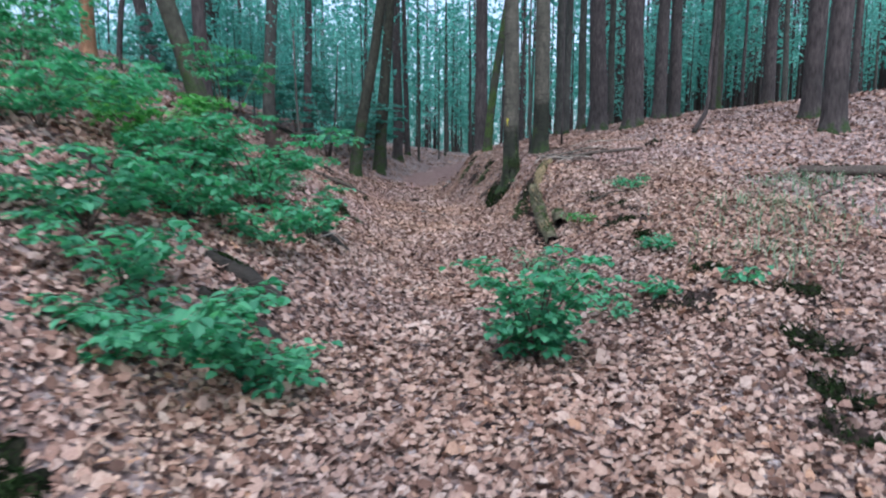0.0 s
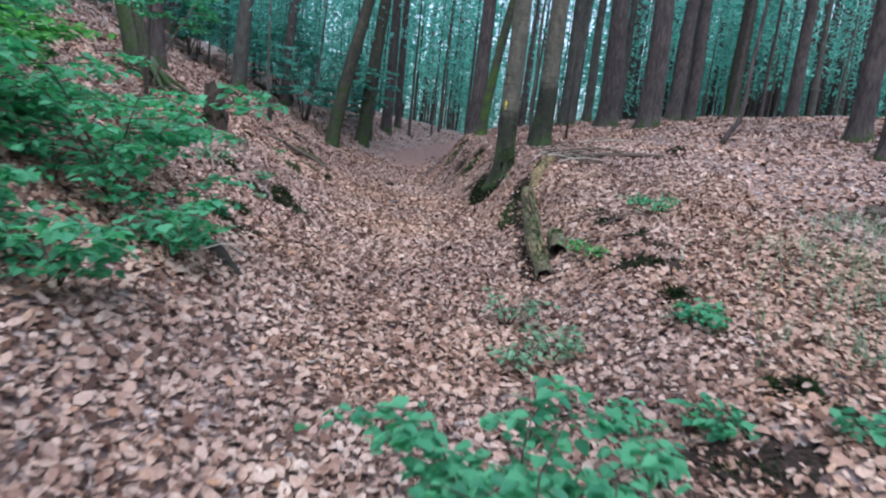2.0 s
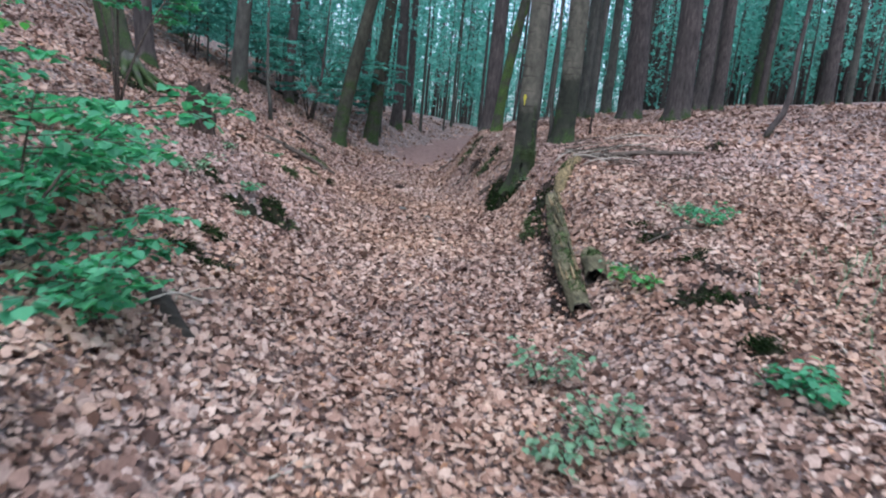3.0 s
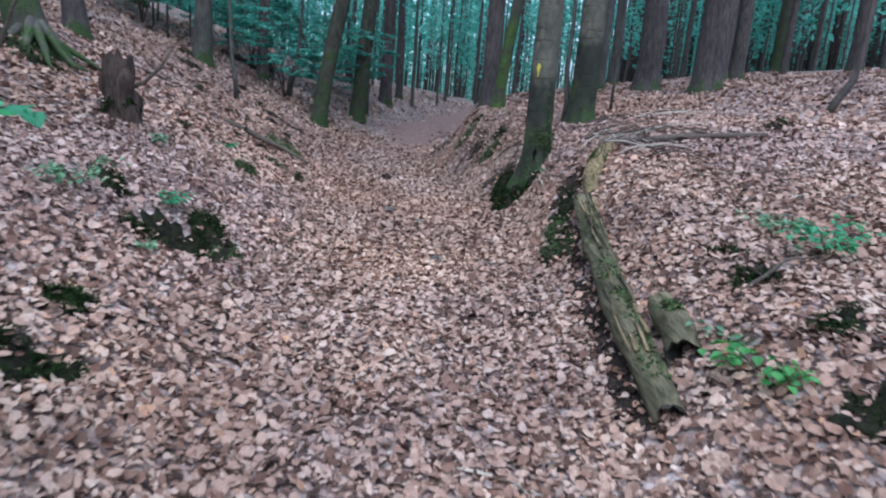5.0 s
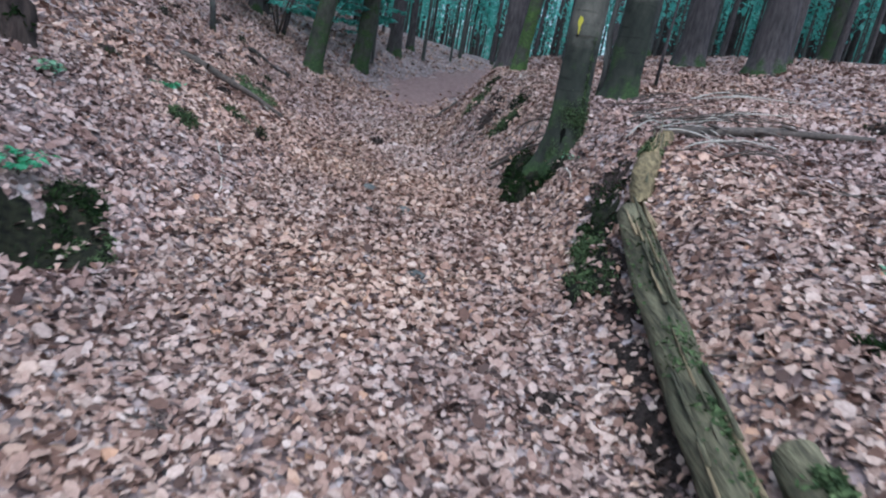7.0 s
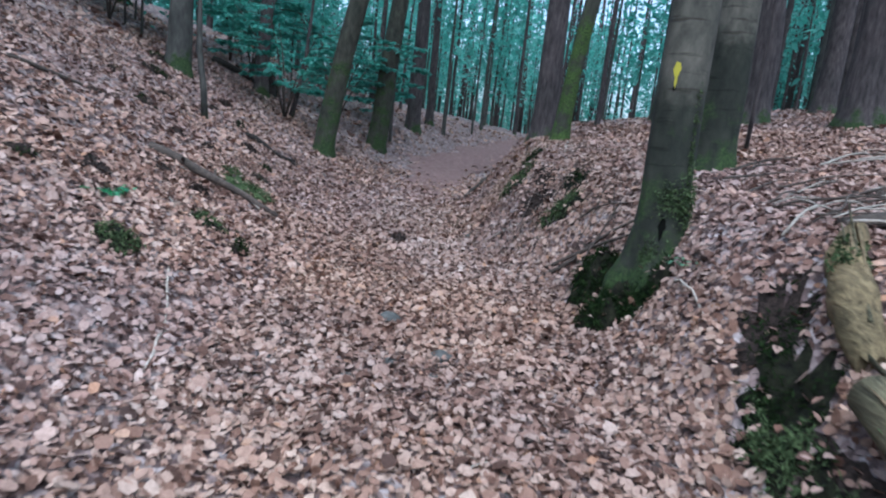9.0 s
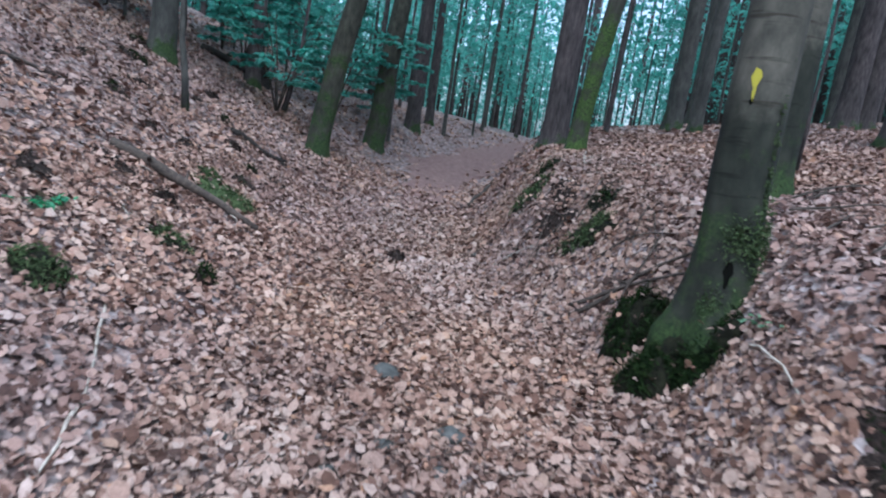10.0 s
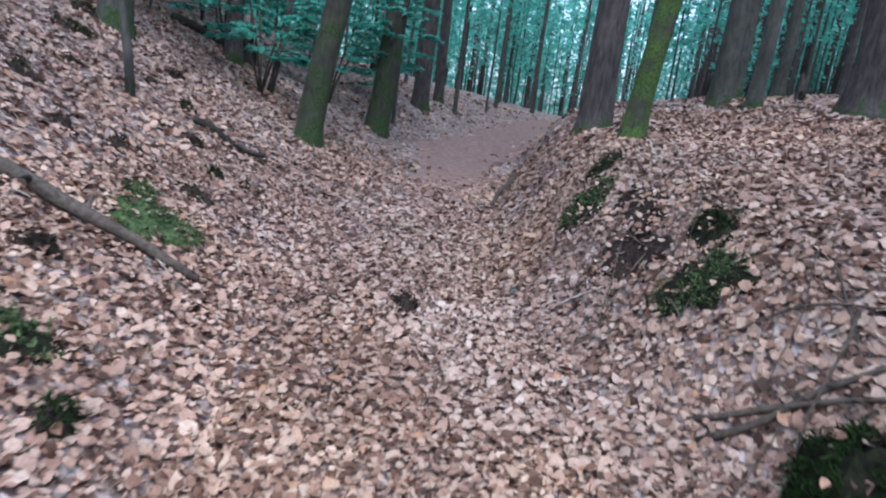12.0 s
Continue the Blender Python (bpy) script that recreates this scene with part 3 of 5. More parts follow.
def log(points, radii, label, mat, hollow=True, moss=(), seed=1.0, sides=20, name="log", moss_mat=None):
    """A rotting trunk: ragged hollow end, bark ridges, cushions of moss on its back."""
    o = Vector(points[0])
    pts = [Vector(p) - o for p in points]
    # finer rings
    fine, rad = [], []
    for i in range(len(pts) - 1):
        for u in (0, 0.25, 0.5, 0.75):
            fine.append(pts[i].lerp(pts[i + 1], u) + Vector((0.015 * noise.noise((seed, i + u, 0.0)), 0, 0.015 * noise.noise((seed, i + u, 4.0)))))
            rad.append((radii[i] * (1 - u) + radii[i + 1] * u) * (1 + 0.07 * noise.noise((seed, (i + u) * 2, 8.0))))
    fine.append(pts[-1])
    rad.append(radii[-1])
    v, f = tube(fine, rad, sides, 0.26, seed, cap=False)
    d0 = (fine[1] - fine[0]).normalized()
    for k in range(sides):
        v[k] = v[k] - d0 * (0.07 * noise.noise((k * 0.9, seed, 2.0)) + 0.02)
    t = thing(name, (o.x, o.y, o.z), label, "log")
    pieces = [(v, f, 0)]
    if hollow:
        inner = [fine[0] + d0 * s for s in (-0.01, 0.05, 0.14, 0.3)]
        iv, jf = tube(inner, [rad[0] * k for k in (0.9, 0.72, 0.6, 0.3)], sides, 0.3, seed + 3, cap=False)
        pieces.append((iv, [tuple(reversed(q)) for q in jf], 1))
        pieces.append(([*v[:sides], *iv[:sides]], [(k, (k + 1) % sides, sides + (k + 1) % sides, sides + k) for k in range(sides)], 1))
    else:
        pieces.append(([*v[:sides], fine[0]], [(k, (k + 1) % sides, sides, sides) for k in range(sides)], 0))
    pieces.append(([*v[-sides:], fine[-1]], [(k, (k + 1) % sides, sides, sides) for k in range(sides)], 0))
    part("wood", solid("wood", pieces, [mat, ROT]), t)
    for a, b, width in moss:
        i0, i1 = int(a * (len(fine) - 1)), max(int(b * (len(fine) - 1)), int(a * (len(fine) - 1)) + 2)
        cen = []
        rr = np.random.RandomState(int(seed * 13 + a * 50))
        for i in range(i0, min(i1, len(fine) - 1)):
            for _ in range(150):
                u, w = rr.rand(), rr.normal(0, width)
                p = fine[i].lerp(fine[i + 1], u)
                cen.append((p.x + math.sin(w) * rad[i] * 1.0, p.y, p.z + math.cos(w) * rad[i] * 1.0))
        part("moss", leaf_cloud("moss", cen, 0.028, moss_mat or MOSS_BRIGHT, 0.9, int(seed * 9)), t, "cushion of green moss")["kind"] = "stuff"
    return t


def splinters(t, a, b, r, n, seed):
    """Long flakes of split wood along a log."""
    rr = random.Random(seed)
    o = t.location
    a, b = Vector(a) - o, Vector(b) - o
    ax = (b - a).normalized()
    side = ax.cross(Vector((0, 0, 1))).normalized()
    for k in range(n):
        u, w = rr.uniform(0.0, 0.8), rr.uniform(-1.2, 0.6)
        p = a.lerp(b, u) + (side * math.sin(w) + Vector((0, 0, math.cos(w)))) * r * 1.0
        ln, wd = rr.uniform(0.2, 0.6), rr.uniform(0.006, 0.016)
        lift = (side * math.sin(w) + Vector((0, 0, math.cos(w))))
        tang = ax.cross(lift)
        v = []
        for s_, k_ in ((0.0, 1.0), (0.5, 0.9), (1.0, 0.25)):
            c = p + ax * ln * s_ + lift * 0.012 * math.sin(s_ * 3 + k)
            v += [c + tang * wd * k_, c + lift * 0.012, c - tang * wd * k_, c - lift * 0.02]
        f = [(i + j, i + (j + 1) % 4, i + 4 + (j + 1) % 4, i + 4 + j) for i in (0, 4) for j in range(4)] + [(3, 2, 1, 0), (8, 9, 10, 11)]
        part("splinter", solid("splinter", [(v, f, 0)], [(SPLITWOOD, DEADWOOD)[k % 2]]), t.children[0])


def up(x, y, dz):
    return (x, y, gz(x, y) + dz)


long_log = log([(1.39, 7.98, gz(1.39, 8.0) + 0.04), (1.42, 8.75, gz(1.42, 8.75) + 0.09), (1.48, 9.45, gz(1.48, 9.45) + 0.10), (1.55, 10.3, gz(1.56, 10.3) + 0.11), (1.61, 11.25, gz(1.62, 11.25) + 0.12)],
    [0.075, 0.10, 0.104, 0.10, 0.09], "long rotting log with peeling bark and moss along the way", DEADWOOD, True, [(0.12, 0.30, 0.45), (0.30, 0.46, 0.25), (0.5, 0.62, 0.5), (0.74, 0.95, 0.7)], 2.3)
short_log = log([up(1.56, 8.34, 0.08), up(1.59, 8.58, 0.10), up(1.61, 8.86, 0.08)], [0.09, 0.096, 0.085], "short hollow log stump, grey-green and rotten, beside the long log", DEADWOOD, True, [(0.55, 0.8, 0.3)], 5.1)
root_wood = log([up(1.74, 11.5, 0.02), up(1.80, 11.8, 0.06), up(1.90, 12.1, 0.07), up(2.1, 12.4, 0.04)], [0.07, 0.105, 0.095, 0.055], "gnarled broken root wood, pale yellowish brown", ROOTWOOD, False, [(0.5, 0.8, 0.6)], 7.7)
splinters(long_log, up(1.40, 8.1, 0.06), up(1.50, 9.7, 0.10), 0.098, 12, 3)
splinters(long_log, up(1.56, 9.8, 0.11), up(1.63, 11.2, 0.12), 0.092, 12, 4)
splinters(root_wood, up(1.76, 11.6, 0.04), up(1.92, 12.1, 0.07), 0.09, 10, 6)
log([up(-1.06, 4.03, 0.02), up(-1.3, 4.15, 0.04), up(-1.6, 4.28, 0.03)], [0.05, 0.07, 0.065], "blackened rotten log on the bank", ROT, False, [(0.5, 0.95, 0.5)], 9.2, moss_mat=MOSS)
log([up(-0.98, 3.6, 0.01), up(-1.2, 3.66, 0.03), up(-1.45, 3.72, 0.02)], [0.035, 0.05, 0.045], "blackened rotten log on the bank", ROT, False, [(0.5, 0.9, 0.6)], 11.4, moss_mat=MOSS)
log([up(-1.95, 4.9, 0.01), up(-2.4, 5.0, 0.03), up(-3.0, 5.15, 0.02)], [0.05, 0.07, 0.06], "dark fallen trunk on the bank with moss", ROT, False, [(0.3, 0.95, 0.7)], 13.8, moss_mat=MOSS)
log([up(-0.95, 6.35, 0.0), up(-1.2, 6.55, 0.03), up(-1.5, 6.7, 0.02)], [0.035, 0.06, 0.05], "blackened rotten log on the bank", ROT, False, [], 15.1)
log([up(5.4, 9.6, 0.05), up(6.0, 9.2, 0.08), up(7.2, 8.7, 0.08)], [0.07, 0.09, 0.09], "mossy fallen trunk on the plateau", STICK, False, [(0.1, 0.9, 0.8)], 17.5, moss_mat=MOSS)

stick(-3.25, 15.35, -1.9, 15.42, 0.058, "thick dead branch lying down the bank", twigs=2, seed=3.1)
stick(-4.7, 15.2, -4.2, 16.2, 0.03, "dead branch on the bank", twigs=3, seed=3.7)
stick(-1.85, 12.95, -1.44, 12.15, 0.009, "pale bleached stick among the leaves", PALE_STICK, 1, 4.2)
stick(-1.5, 12.2, -1.35, 11.7, 0.011, "pale bleached stick among the leaves", PALE_STICK, 1, 4.9)
stick(-0.95, 11.9, -0.6, 12.5, 0.010, "thin twig among the leaves", STICK, 2, 5.3)
stick(1.42, 13.1, 1.42, 12.4, 0.010, "pale bleached stick against the mossy bank", PALE_STICK, 1, 5.9, arch=0.08)
stick(2.14, 12.56, 4.0, 12.75, 0.055, "long dead branch on the plateau", twigs=4, seed=6.4)
stick(2.5, 11.2, 3.9, 11.4, 0.018, "thin dead branch on the plateau", twigs=4, seed=6.9)
stick(2.3, 10.2, 3.3, 10.9, 0.012, "thin dead twig on the plateau", twigs=3, seed=7.2)
stick(2.7, 13.6, 3.2, 12.7, 0.02, "dead twig on the plateau", twigs=3, seed=7.8)
stick(0.78, 14.62, 1.45, 14.0, 0.018, "dead branch reaching down the bank", twigs=3, seed=8.3, arch=0.05)
stick(0.95, 14.9, 1.5, 14.35, 0.010, "thin dead twig on the bank", twigs=3, seed=8.8, arch=0.06)
stick(0.80, 14.5, 1.6, 14.08, 0.02, "dead branch reaching down the bank", STICK, 3, 9.1, arch=0.04)
stick(1.52, 19.1, 1.15, 17.3, 0.02, "forked bleached branch on the bank", PALE_STICK, 4, 9.9)
stick(0.35, 22.6, -0.1, 20.6, 0.05, "dark dead branch on the edge of the way", twigs=1, seed=10.4)
stick(-6.1, 23.5, -5.1, 24.4, 0.09, "dark fallen trunk on the upper bank", ROT, 2, 11.1)
stick(-3.6, 19.0, -2.9, 19.5, 0.05, "dark dead branch on the bank", ROT, 1, 11.8)
stick(2.0, 8.75, 2.75, 9.25, 0.014, "thin dead twig over the hollow", twigs=4, seed=12.2, arch=0.08)
stick(-0.35, 5.5, -0.1, 5.8, 0.008, "thin twig among the leaves", PALE_STICK, 1, 12.9)
stick(0.4, 7.7, 0.75, 7.55, 0.010, "thin twig among the leaves", PALE_STICK, 1, 13.3)
stick(-1.05, 6.9, -1.25, 6.3, 0.012, "thin bare twig on the bank", PALE_STICK, 3, 13.9, arch=0.08)
stick(4.3, 7.6, 6.3, 9.4, 0.015, "thin dead branch on the plateau", twigs=3, seed=14.6)
# brushwood beside the marked tree
br = random.Random(5)
for k in range(16):
    x, y, a = br.uniform(2.1, 3.4), br.uniform(12.9, 15.0), br.uniform(-0.6, 1.2)
    ln = br.uniform(0.5, 1.0)
    stick(x, y, x + math.cos(a) * ln, y + math.sin(a) * ln * 0.6, br.uniform(0.005, 0.012), "dead stick of a brushwood heap", (STICK, PALE_STICK)[k % 5 == 0], 3, 20.1 + k, lift=br.uniform(0.02, 0.12), group="brushwood heap", arch=0.03)
for k in range(30):
    x, y, a = br.uniform(1.75, 2.7), br.uniform(11.75, 13.3), br.uniform(-1.2, 0.9)
    ln = br.uniform(0.35, 1.0)
    stick(x, y, x + math.cos(a) * ln, y + math.sin(a) * ln, br.uniform(0.004, 0.010), "thin dead twig of a brushwood heap", (STICK, STICK, PALE_STICK)[k % 3], 3, 80.1 + k, lift=br.uniform(0.02, 0.10), group="brushwood heap", arch=br.uniform(0.01, 0.07))
for k in range(16):
    x, y, a = br.uniform(0.65, 1.5), br.uniform(14.3, 17.6), br.uniform(-2.6, -1.2)
    ln = br.uniform(0.3, 0.8)
    stick(x, y, x + math.cos(a) * ln, y + math.sin(a) * ln, br.uniform(0.004, 0.010), "thin dead twig on the washed-out bank", STICK, 2, 120.1 + k, lift=0.02, group="fallen branches", arch=br.uniform(0.02, 0.08))
# loose twigs among the leaves
for k in range(46):
    x, y, a = br.uniform(-3.5, 5.0), br.uniform(4.0, 20.0), br.uniform(0, 6.28)
    ln = br.uniform(0.2, 0.6)
    stick(x, y, x + math.cos(a) * ln, y + math.sin(a) * ln, br.uniform(0.004, 0.009), "thin twig among the leaves", (STICK, PALE_STICK)[k % 2], 1, 40.3 + k, lift=0.02, group="loose twigs", name="loose_twig")


# ---- moss, earth and stones ----
def blob(name, rx, ry, rz, mat, seed, lump=0.35, fine=3):
    bm = bmesh.new()
    bmesh.ops.create_icosphere(bm, subdivisions=fine, radius=1.0)
    for v in bm.verts:
        p = v.co.copy()
        k = 1 + lump * noise.noise((p.x * 1.4 + seed, p.y * 1.4, p.z * 1.4)) + lump * 0.5 * noise.noise((p.x * 4 + seed, p.y * 4, p.z * 4))
        v.co = Vector((p.x * rx, p.y * ry, p.z * rz)) * k
    for f in bm.faces:
        f.smooth = True
    me = bpy.data.meshes.new(name)
    bm.to_mesh(me)
    bm.free()
    me.materials.append(mat)
    return me


BARE = []


def moss_mound(x, y, rx, ry, h, label, seed, turn=0.0, mat=None, tuft=None, count=350, dz=0.0, size=0.038, name="moss_mound", category="moss", cover=0.88, strewn=0.8):
    """A ragged mat draped over the ground, tufts in clumps, dry leaves caught on it."""
    rx, ry, h, a = rx * 1.15, ry * 1.15, h * 0.42, radians(turn)
    BARE.append((x, y, rx * 0.92, ry * 0.92, a, cover))
    o = Vector((x, y, gz(x, y)))
    t = thing(name, (o.x, o.y, o.z), label, category, "moss cushions on the banks" if category == "moss" else "patches of bare earth")

    def rim(an):
        c, w = math.cos(an), math.sin(an)
        return max(0.35, 1 + 0.6 * noise.noise((c * 1.4 + seed, w * 1.4, seed)) + 0.55 * noise.noise((c * 3.3 + seed, w * 3.3, 2.0)) + 0.35 * noise.noise((c * 9 + seed, w * 9, 5.0)))

    rings, sides, verts = 9, 36, []
    edges = [rim(2 * math.pi * k / sides) for k in range(sides)]
    for i in range(rings + 1):
        for k in range(sides):
            an, s = 2 * math.pi * k / sides, i / rings
            u, w = rx * edges[k] * s * math.cos(an), ry * edges[k] * s * math.sin(an)
            px, py = x + u * math.cos(a) - w * math.sin(a), y + u * math.sin(a) + w * math.cos(a)
            lumps = 1 + 0.6 * noise.noise((px * 9, py * 9, seed)) + 0.4 * noise.noise((px * 25, py * 25, seed))
            verts.append(Vector((px, py, gz(px, py) + (h * (1 - s * s) ** 0.6 * lumps + 0.012 if i < rings else -0.03))) - o)
    faces = [(i * sides + k, i * sides + (k + 1) % sides, (i + 1) * sides + (k + 1) % sides, (i + 1) * sides + k) for i in range(rings) for k in range(sides)]
    # under plain moss the base is painted shade, not a soil
    part("cushion", solid("cushion", [(verts, [tuple(reversed(q)) for q in faces], 0)], [SHADE_BASE if (mat or MOSS) is MOSS else mat]), t)
    r = np.random.RandomState(int(seed * 17))
    cen, fallen = [], []
    for _ in range(int(count * 3.4)):
        k = int(math.sqrt(r.rand()) * rings) * sides + r.randint(0, sides)
        p = verts[k] + Vector(r.normal(0, 0.022, 3)) * 0.8
        if noise.noise(((p.x + o.x) * 7, (p.y + o.y) * 7, seed)) > -0.12:
            cen.append(tuple(p))
    for _ in range(int(900 * rx * ry * strewn) + 8):
        k = min(rings, int(r.rand() ** 0.45 * rings) + 1) * sides + r.randint(0, sides)
        p = verts[k] + Vector((*r.normal(0, 0.03, 2), 0))
        fallen.append((p.x, p.y, max(p.z, gz(p.x + x, p.y + y) - o.z) + r.uniform(0.012, 0.03)))
    tagged(part("tuft", leaf_cloud("tuft", cen, size, tuft or mat or MOSS, 0.9, int(seed * 3), (1, 0.26)), t), kind="stuff")
    tagged(part("caught_leaves", leaf_cloud("caught_leaves", fallen, 0.055, DRY, 0.4, int(seed * 5), (1, 0.72)), t, "dry brown leaves caught in it"), kind="stuff")
    return t


SHADEDMOSS, BANKMOSS = "moss over a hollow in the bank, darkened for the shade in it", "green moss cushion on the bank"
moss_mound(-1.78, 10.0, 0.26, 0.30, 0.06, SHADEDMOSS, 1.7, 20, count=260, cover=0.97, strewn=0.35)
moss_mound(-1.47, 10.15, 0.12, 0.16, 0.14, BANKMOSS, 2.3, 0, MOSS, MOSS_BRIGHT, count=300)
moss_mound(-1.86, 9.66, 0.15, 0.13, 0.12, SHADEDMOSS, 2.5, 0, count=400)
moss_mound(-1.66, 10.42, 0.15, 0.16, 0.16, SHADEDMOSS, 2.6, 0, count=400)
moss_mound(-2.3, 10.1, 0.14, 0.12, 0.08, SHADEDMOSS, 2.8, 0)
moss_mound(-1.42, 7.65, 0.16, 0.15, 0.15, SHADEDMOSS, 3.4)
moss_mound(-1.55, 8.2, 0.10, 0.10, 0.10, SHADEDMOSS, 3.9)
moss_mound(2.1, 7.55, 0.18, 0.14, 0.13, SHADEDMOSS, 4.6)
moss_mound(2.25, 8.25, 0.16, 0.12, 0.10, SHADEDMOSS, 5.2, 30)
moss_mound(2.2, 9.0, 0.14, 0.10, 0.09, SHADEDMOSS, 5.9, 30, EARTH, MOSS)
moss_mound(2.2, 9.4, 0.10, 0.10, 0.07, SHADEDMOSS, 6.2, 30, EARTH, MOSS)
moss_mound(2.55, 4.95, 0.24, 0.12, 0.12, SHADEDMOSS, 6.7, -35)
moss_mound(2.25, 5.3, 0.14, 0.09, 0.09, SHADEDMOSS, 7.3, -35)
moss_mound(2.0, 4.3, 0.14, 0.11, 0.11, SHADEDMOSS, 7.9, -20, EARTH, MOSS)
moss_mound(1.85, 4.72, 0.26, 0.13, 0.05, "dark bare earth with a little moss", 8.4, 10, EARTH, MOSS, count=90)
moss_mound(2.36, 3.86, 0.16, 0.2, 0.14, SHADEDMOSS, 8.8, 25)
moss_mound(2.16, 3.31, 0.13, 0.2, 0.14, SHADEDMOSS, 8.6, 20)
moss_mound(1.95, 2.85, 0.13, 0.2, 0.14, SHADEDMOSS, 8.2, 20, EARTH, MOSS)
moss_mound(2.62, 4.6, 0.13, 0.18, 0.14, SHADEDMOSS, 7.1, 10)
moss_mound(-1.44, 1.95, 0.13, 0.12, 0.14, SHADEDMOSS, 7.5, 10)
moss_mound(2.25, 7.4, 0.18, 0.10, 0.09, SHADEDMOSS, 9.3, -30, EARTH, MOSS)
moss_mound(2.15, 6.75, 0.10, 0.08, 0.07, SHADEDMOSS, 9.8, -30)
moss_mound(1.50, 11.65, 0.17, 0.30, 0.1, "mossy hollow under the root wood, shade painted into its colour", 10.3, -15, count=500, cover=0.95, strewn=0.4)
moss_mound(1.64, 12.1, 0.16, 0.22, 0.08, "mossy hollow under the root wood, shade painted into its colour", 10.6, -20, EARTH, MOSS, count=200, cover=0.92, strewn=0.5)
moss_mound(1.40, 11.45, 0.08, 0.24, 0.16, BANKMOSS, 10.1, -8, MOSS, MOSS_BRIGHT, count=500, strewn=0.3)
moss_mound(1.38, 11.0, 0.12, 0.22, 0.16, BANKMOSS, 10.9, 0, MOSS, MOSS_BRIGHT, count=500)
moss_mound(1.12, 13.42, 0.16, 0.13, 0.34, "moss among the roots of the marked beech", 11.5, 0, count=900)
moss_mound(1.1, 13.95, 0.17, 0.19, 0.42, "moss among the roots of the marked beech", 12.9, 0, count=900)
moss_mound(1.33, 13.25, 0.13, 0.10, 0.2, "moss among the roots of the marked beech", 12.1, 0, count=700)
moss_mound(0.97, 15.35, 0.14, 0.26, 0.14, BANKMOSS, 13.2, 15, MOSS, MOSS_BRIGHT, count=500)
moss_mound(1.15, 15.75, 0.10, 0.18, 0.12, BANKMOSS, 13.7, 0, count=200)
moss_mound(0.85, 17.95, 0.13, 0.22, 0.12, BANKMOSS, 14.1, 0, count=260)
moss_mound(0.64, 17.35, 0.16, 0.3, 0.12, BANKMOSS, 14.3, 10, MOSS, MOSS_BRIGHT, count=600)
moss_mound(-2.4, 15.9, 0.24, 0.30, 0.16, "green moss cushion beside the dead branch", 15.1, 0, MOSS_BRIGHT, MOSS_BRIGHT, count=600)
moss_mound(-2.75, 16.3, 0.12, 0.15, 0.10, BANKMOSS, 15.6, 0, MOSS, MOSS_BRIGHT)
moss_mound(-2.12, 12.85, 0.12, 0.15, 0.12, BANKMOSS, 16.2, 0, MOSS, MOSS_BRIGHT, count=400)
moss_mound(-2.1, 14.15, 0.14, 0.14, 0.09, BANKMOSS, 16.8, 0, MOSS, MOSS_BRIGHT)
moss_mound(-3.12, 19.3, 0.16, 0.14, 0.14, SHADEDMOSS, 17.3, 0, EARTH, EARTH)
moss_mound(-5.5, 19.8, 0.2, 0.16, 0.14, SHADEDMOSS, 17.8, 0, EARTH, MOSS)
moss_mound(-6.0, 20.9, 0.2, 0.16, 0.14, SHADEDMOSS, 18.3, 0, EARTH, MOSS)
moss_mound(-4.6, 12.6, 0.35, 0.25, 0.18, BANKMOSS, 18.9, 0, MOSS, MOSS_BRIGHT, count=600)
moss_mound(4.3, 13.2, 0.14, 0.14, 0.18, "dark mossy stub on the plateau", 19.4, 0, EARTH, MOSS)
moss_mound(1.02, 9.8, 0.12, 0.07, 0.02, "dark bare earth scraped between the leaves", 19.9, 20, EARTH, EARTH, count=30, name="earth_patch", category="earth")


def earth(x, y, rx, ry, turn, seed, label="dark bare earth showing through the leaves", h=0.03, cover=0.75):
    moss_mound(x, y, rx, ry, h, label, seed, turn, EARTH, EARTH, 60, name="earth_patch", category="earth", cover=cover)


# bare earth strips that also paint the shadow of the log's undercut
LOG_SHADOW_EARTH = "bare earth on the bank with the log's shadow in its dark colour"
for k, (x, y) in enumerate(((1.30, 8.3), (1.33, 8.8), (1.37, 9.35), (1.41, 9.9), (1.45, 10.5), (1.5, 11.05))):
    earth(x, y, 0.075, 0.30, 3, 21.1 + k, LOG_SHADOW_EARTH, 0.02, 0.8)
earth(0.82, 16.15, 0.13, 0.3, 12, 33.3, cover=0.85)
earth(0.95, 16.6, 0.12, 0.35, 8, 34.5, cover=0.7)
earth(-1.75, 9.85, 0.2, 0.15, 10, 36.2, cover=0.9)
earth(-1.2, 3.85, 0.14, 0.12, 20, 37.4)
earth(-3.0, 15.0, 0.2, 0.1, 0, 38.3)
earth(-2.9, 13.9, 0.12, 0.2, 30, 39.1)
earth(-3.4, 17.2, 0.12, 0.25, 20, 39.9)
earth(-2.6, 18.2, 0.12, 0.3, 20, 40.7)
earth(2.4, 7.9, 0.14, 0.2, 30, 41.3)
earth(1.6, 4.85, 0.22, 0.1, 0, 42.2)
earth(2.6, 4.3, 0.12, 0.2, 0, 43.6)


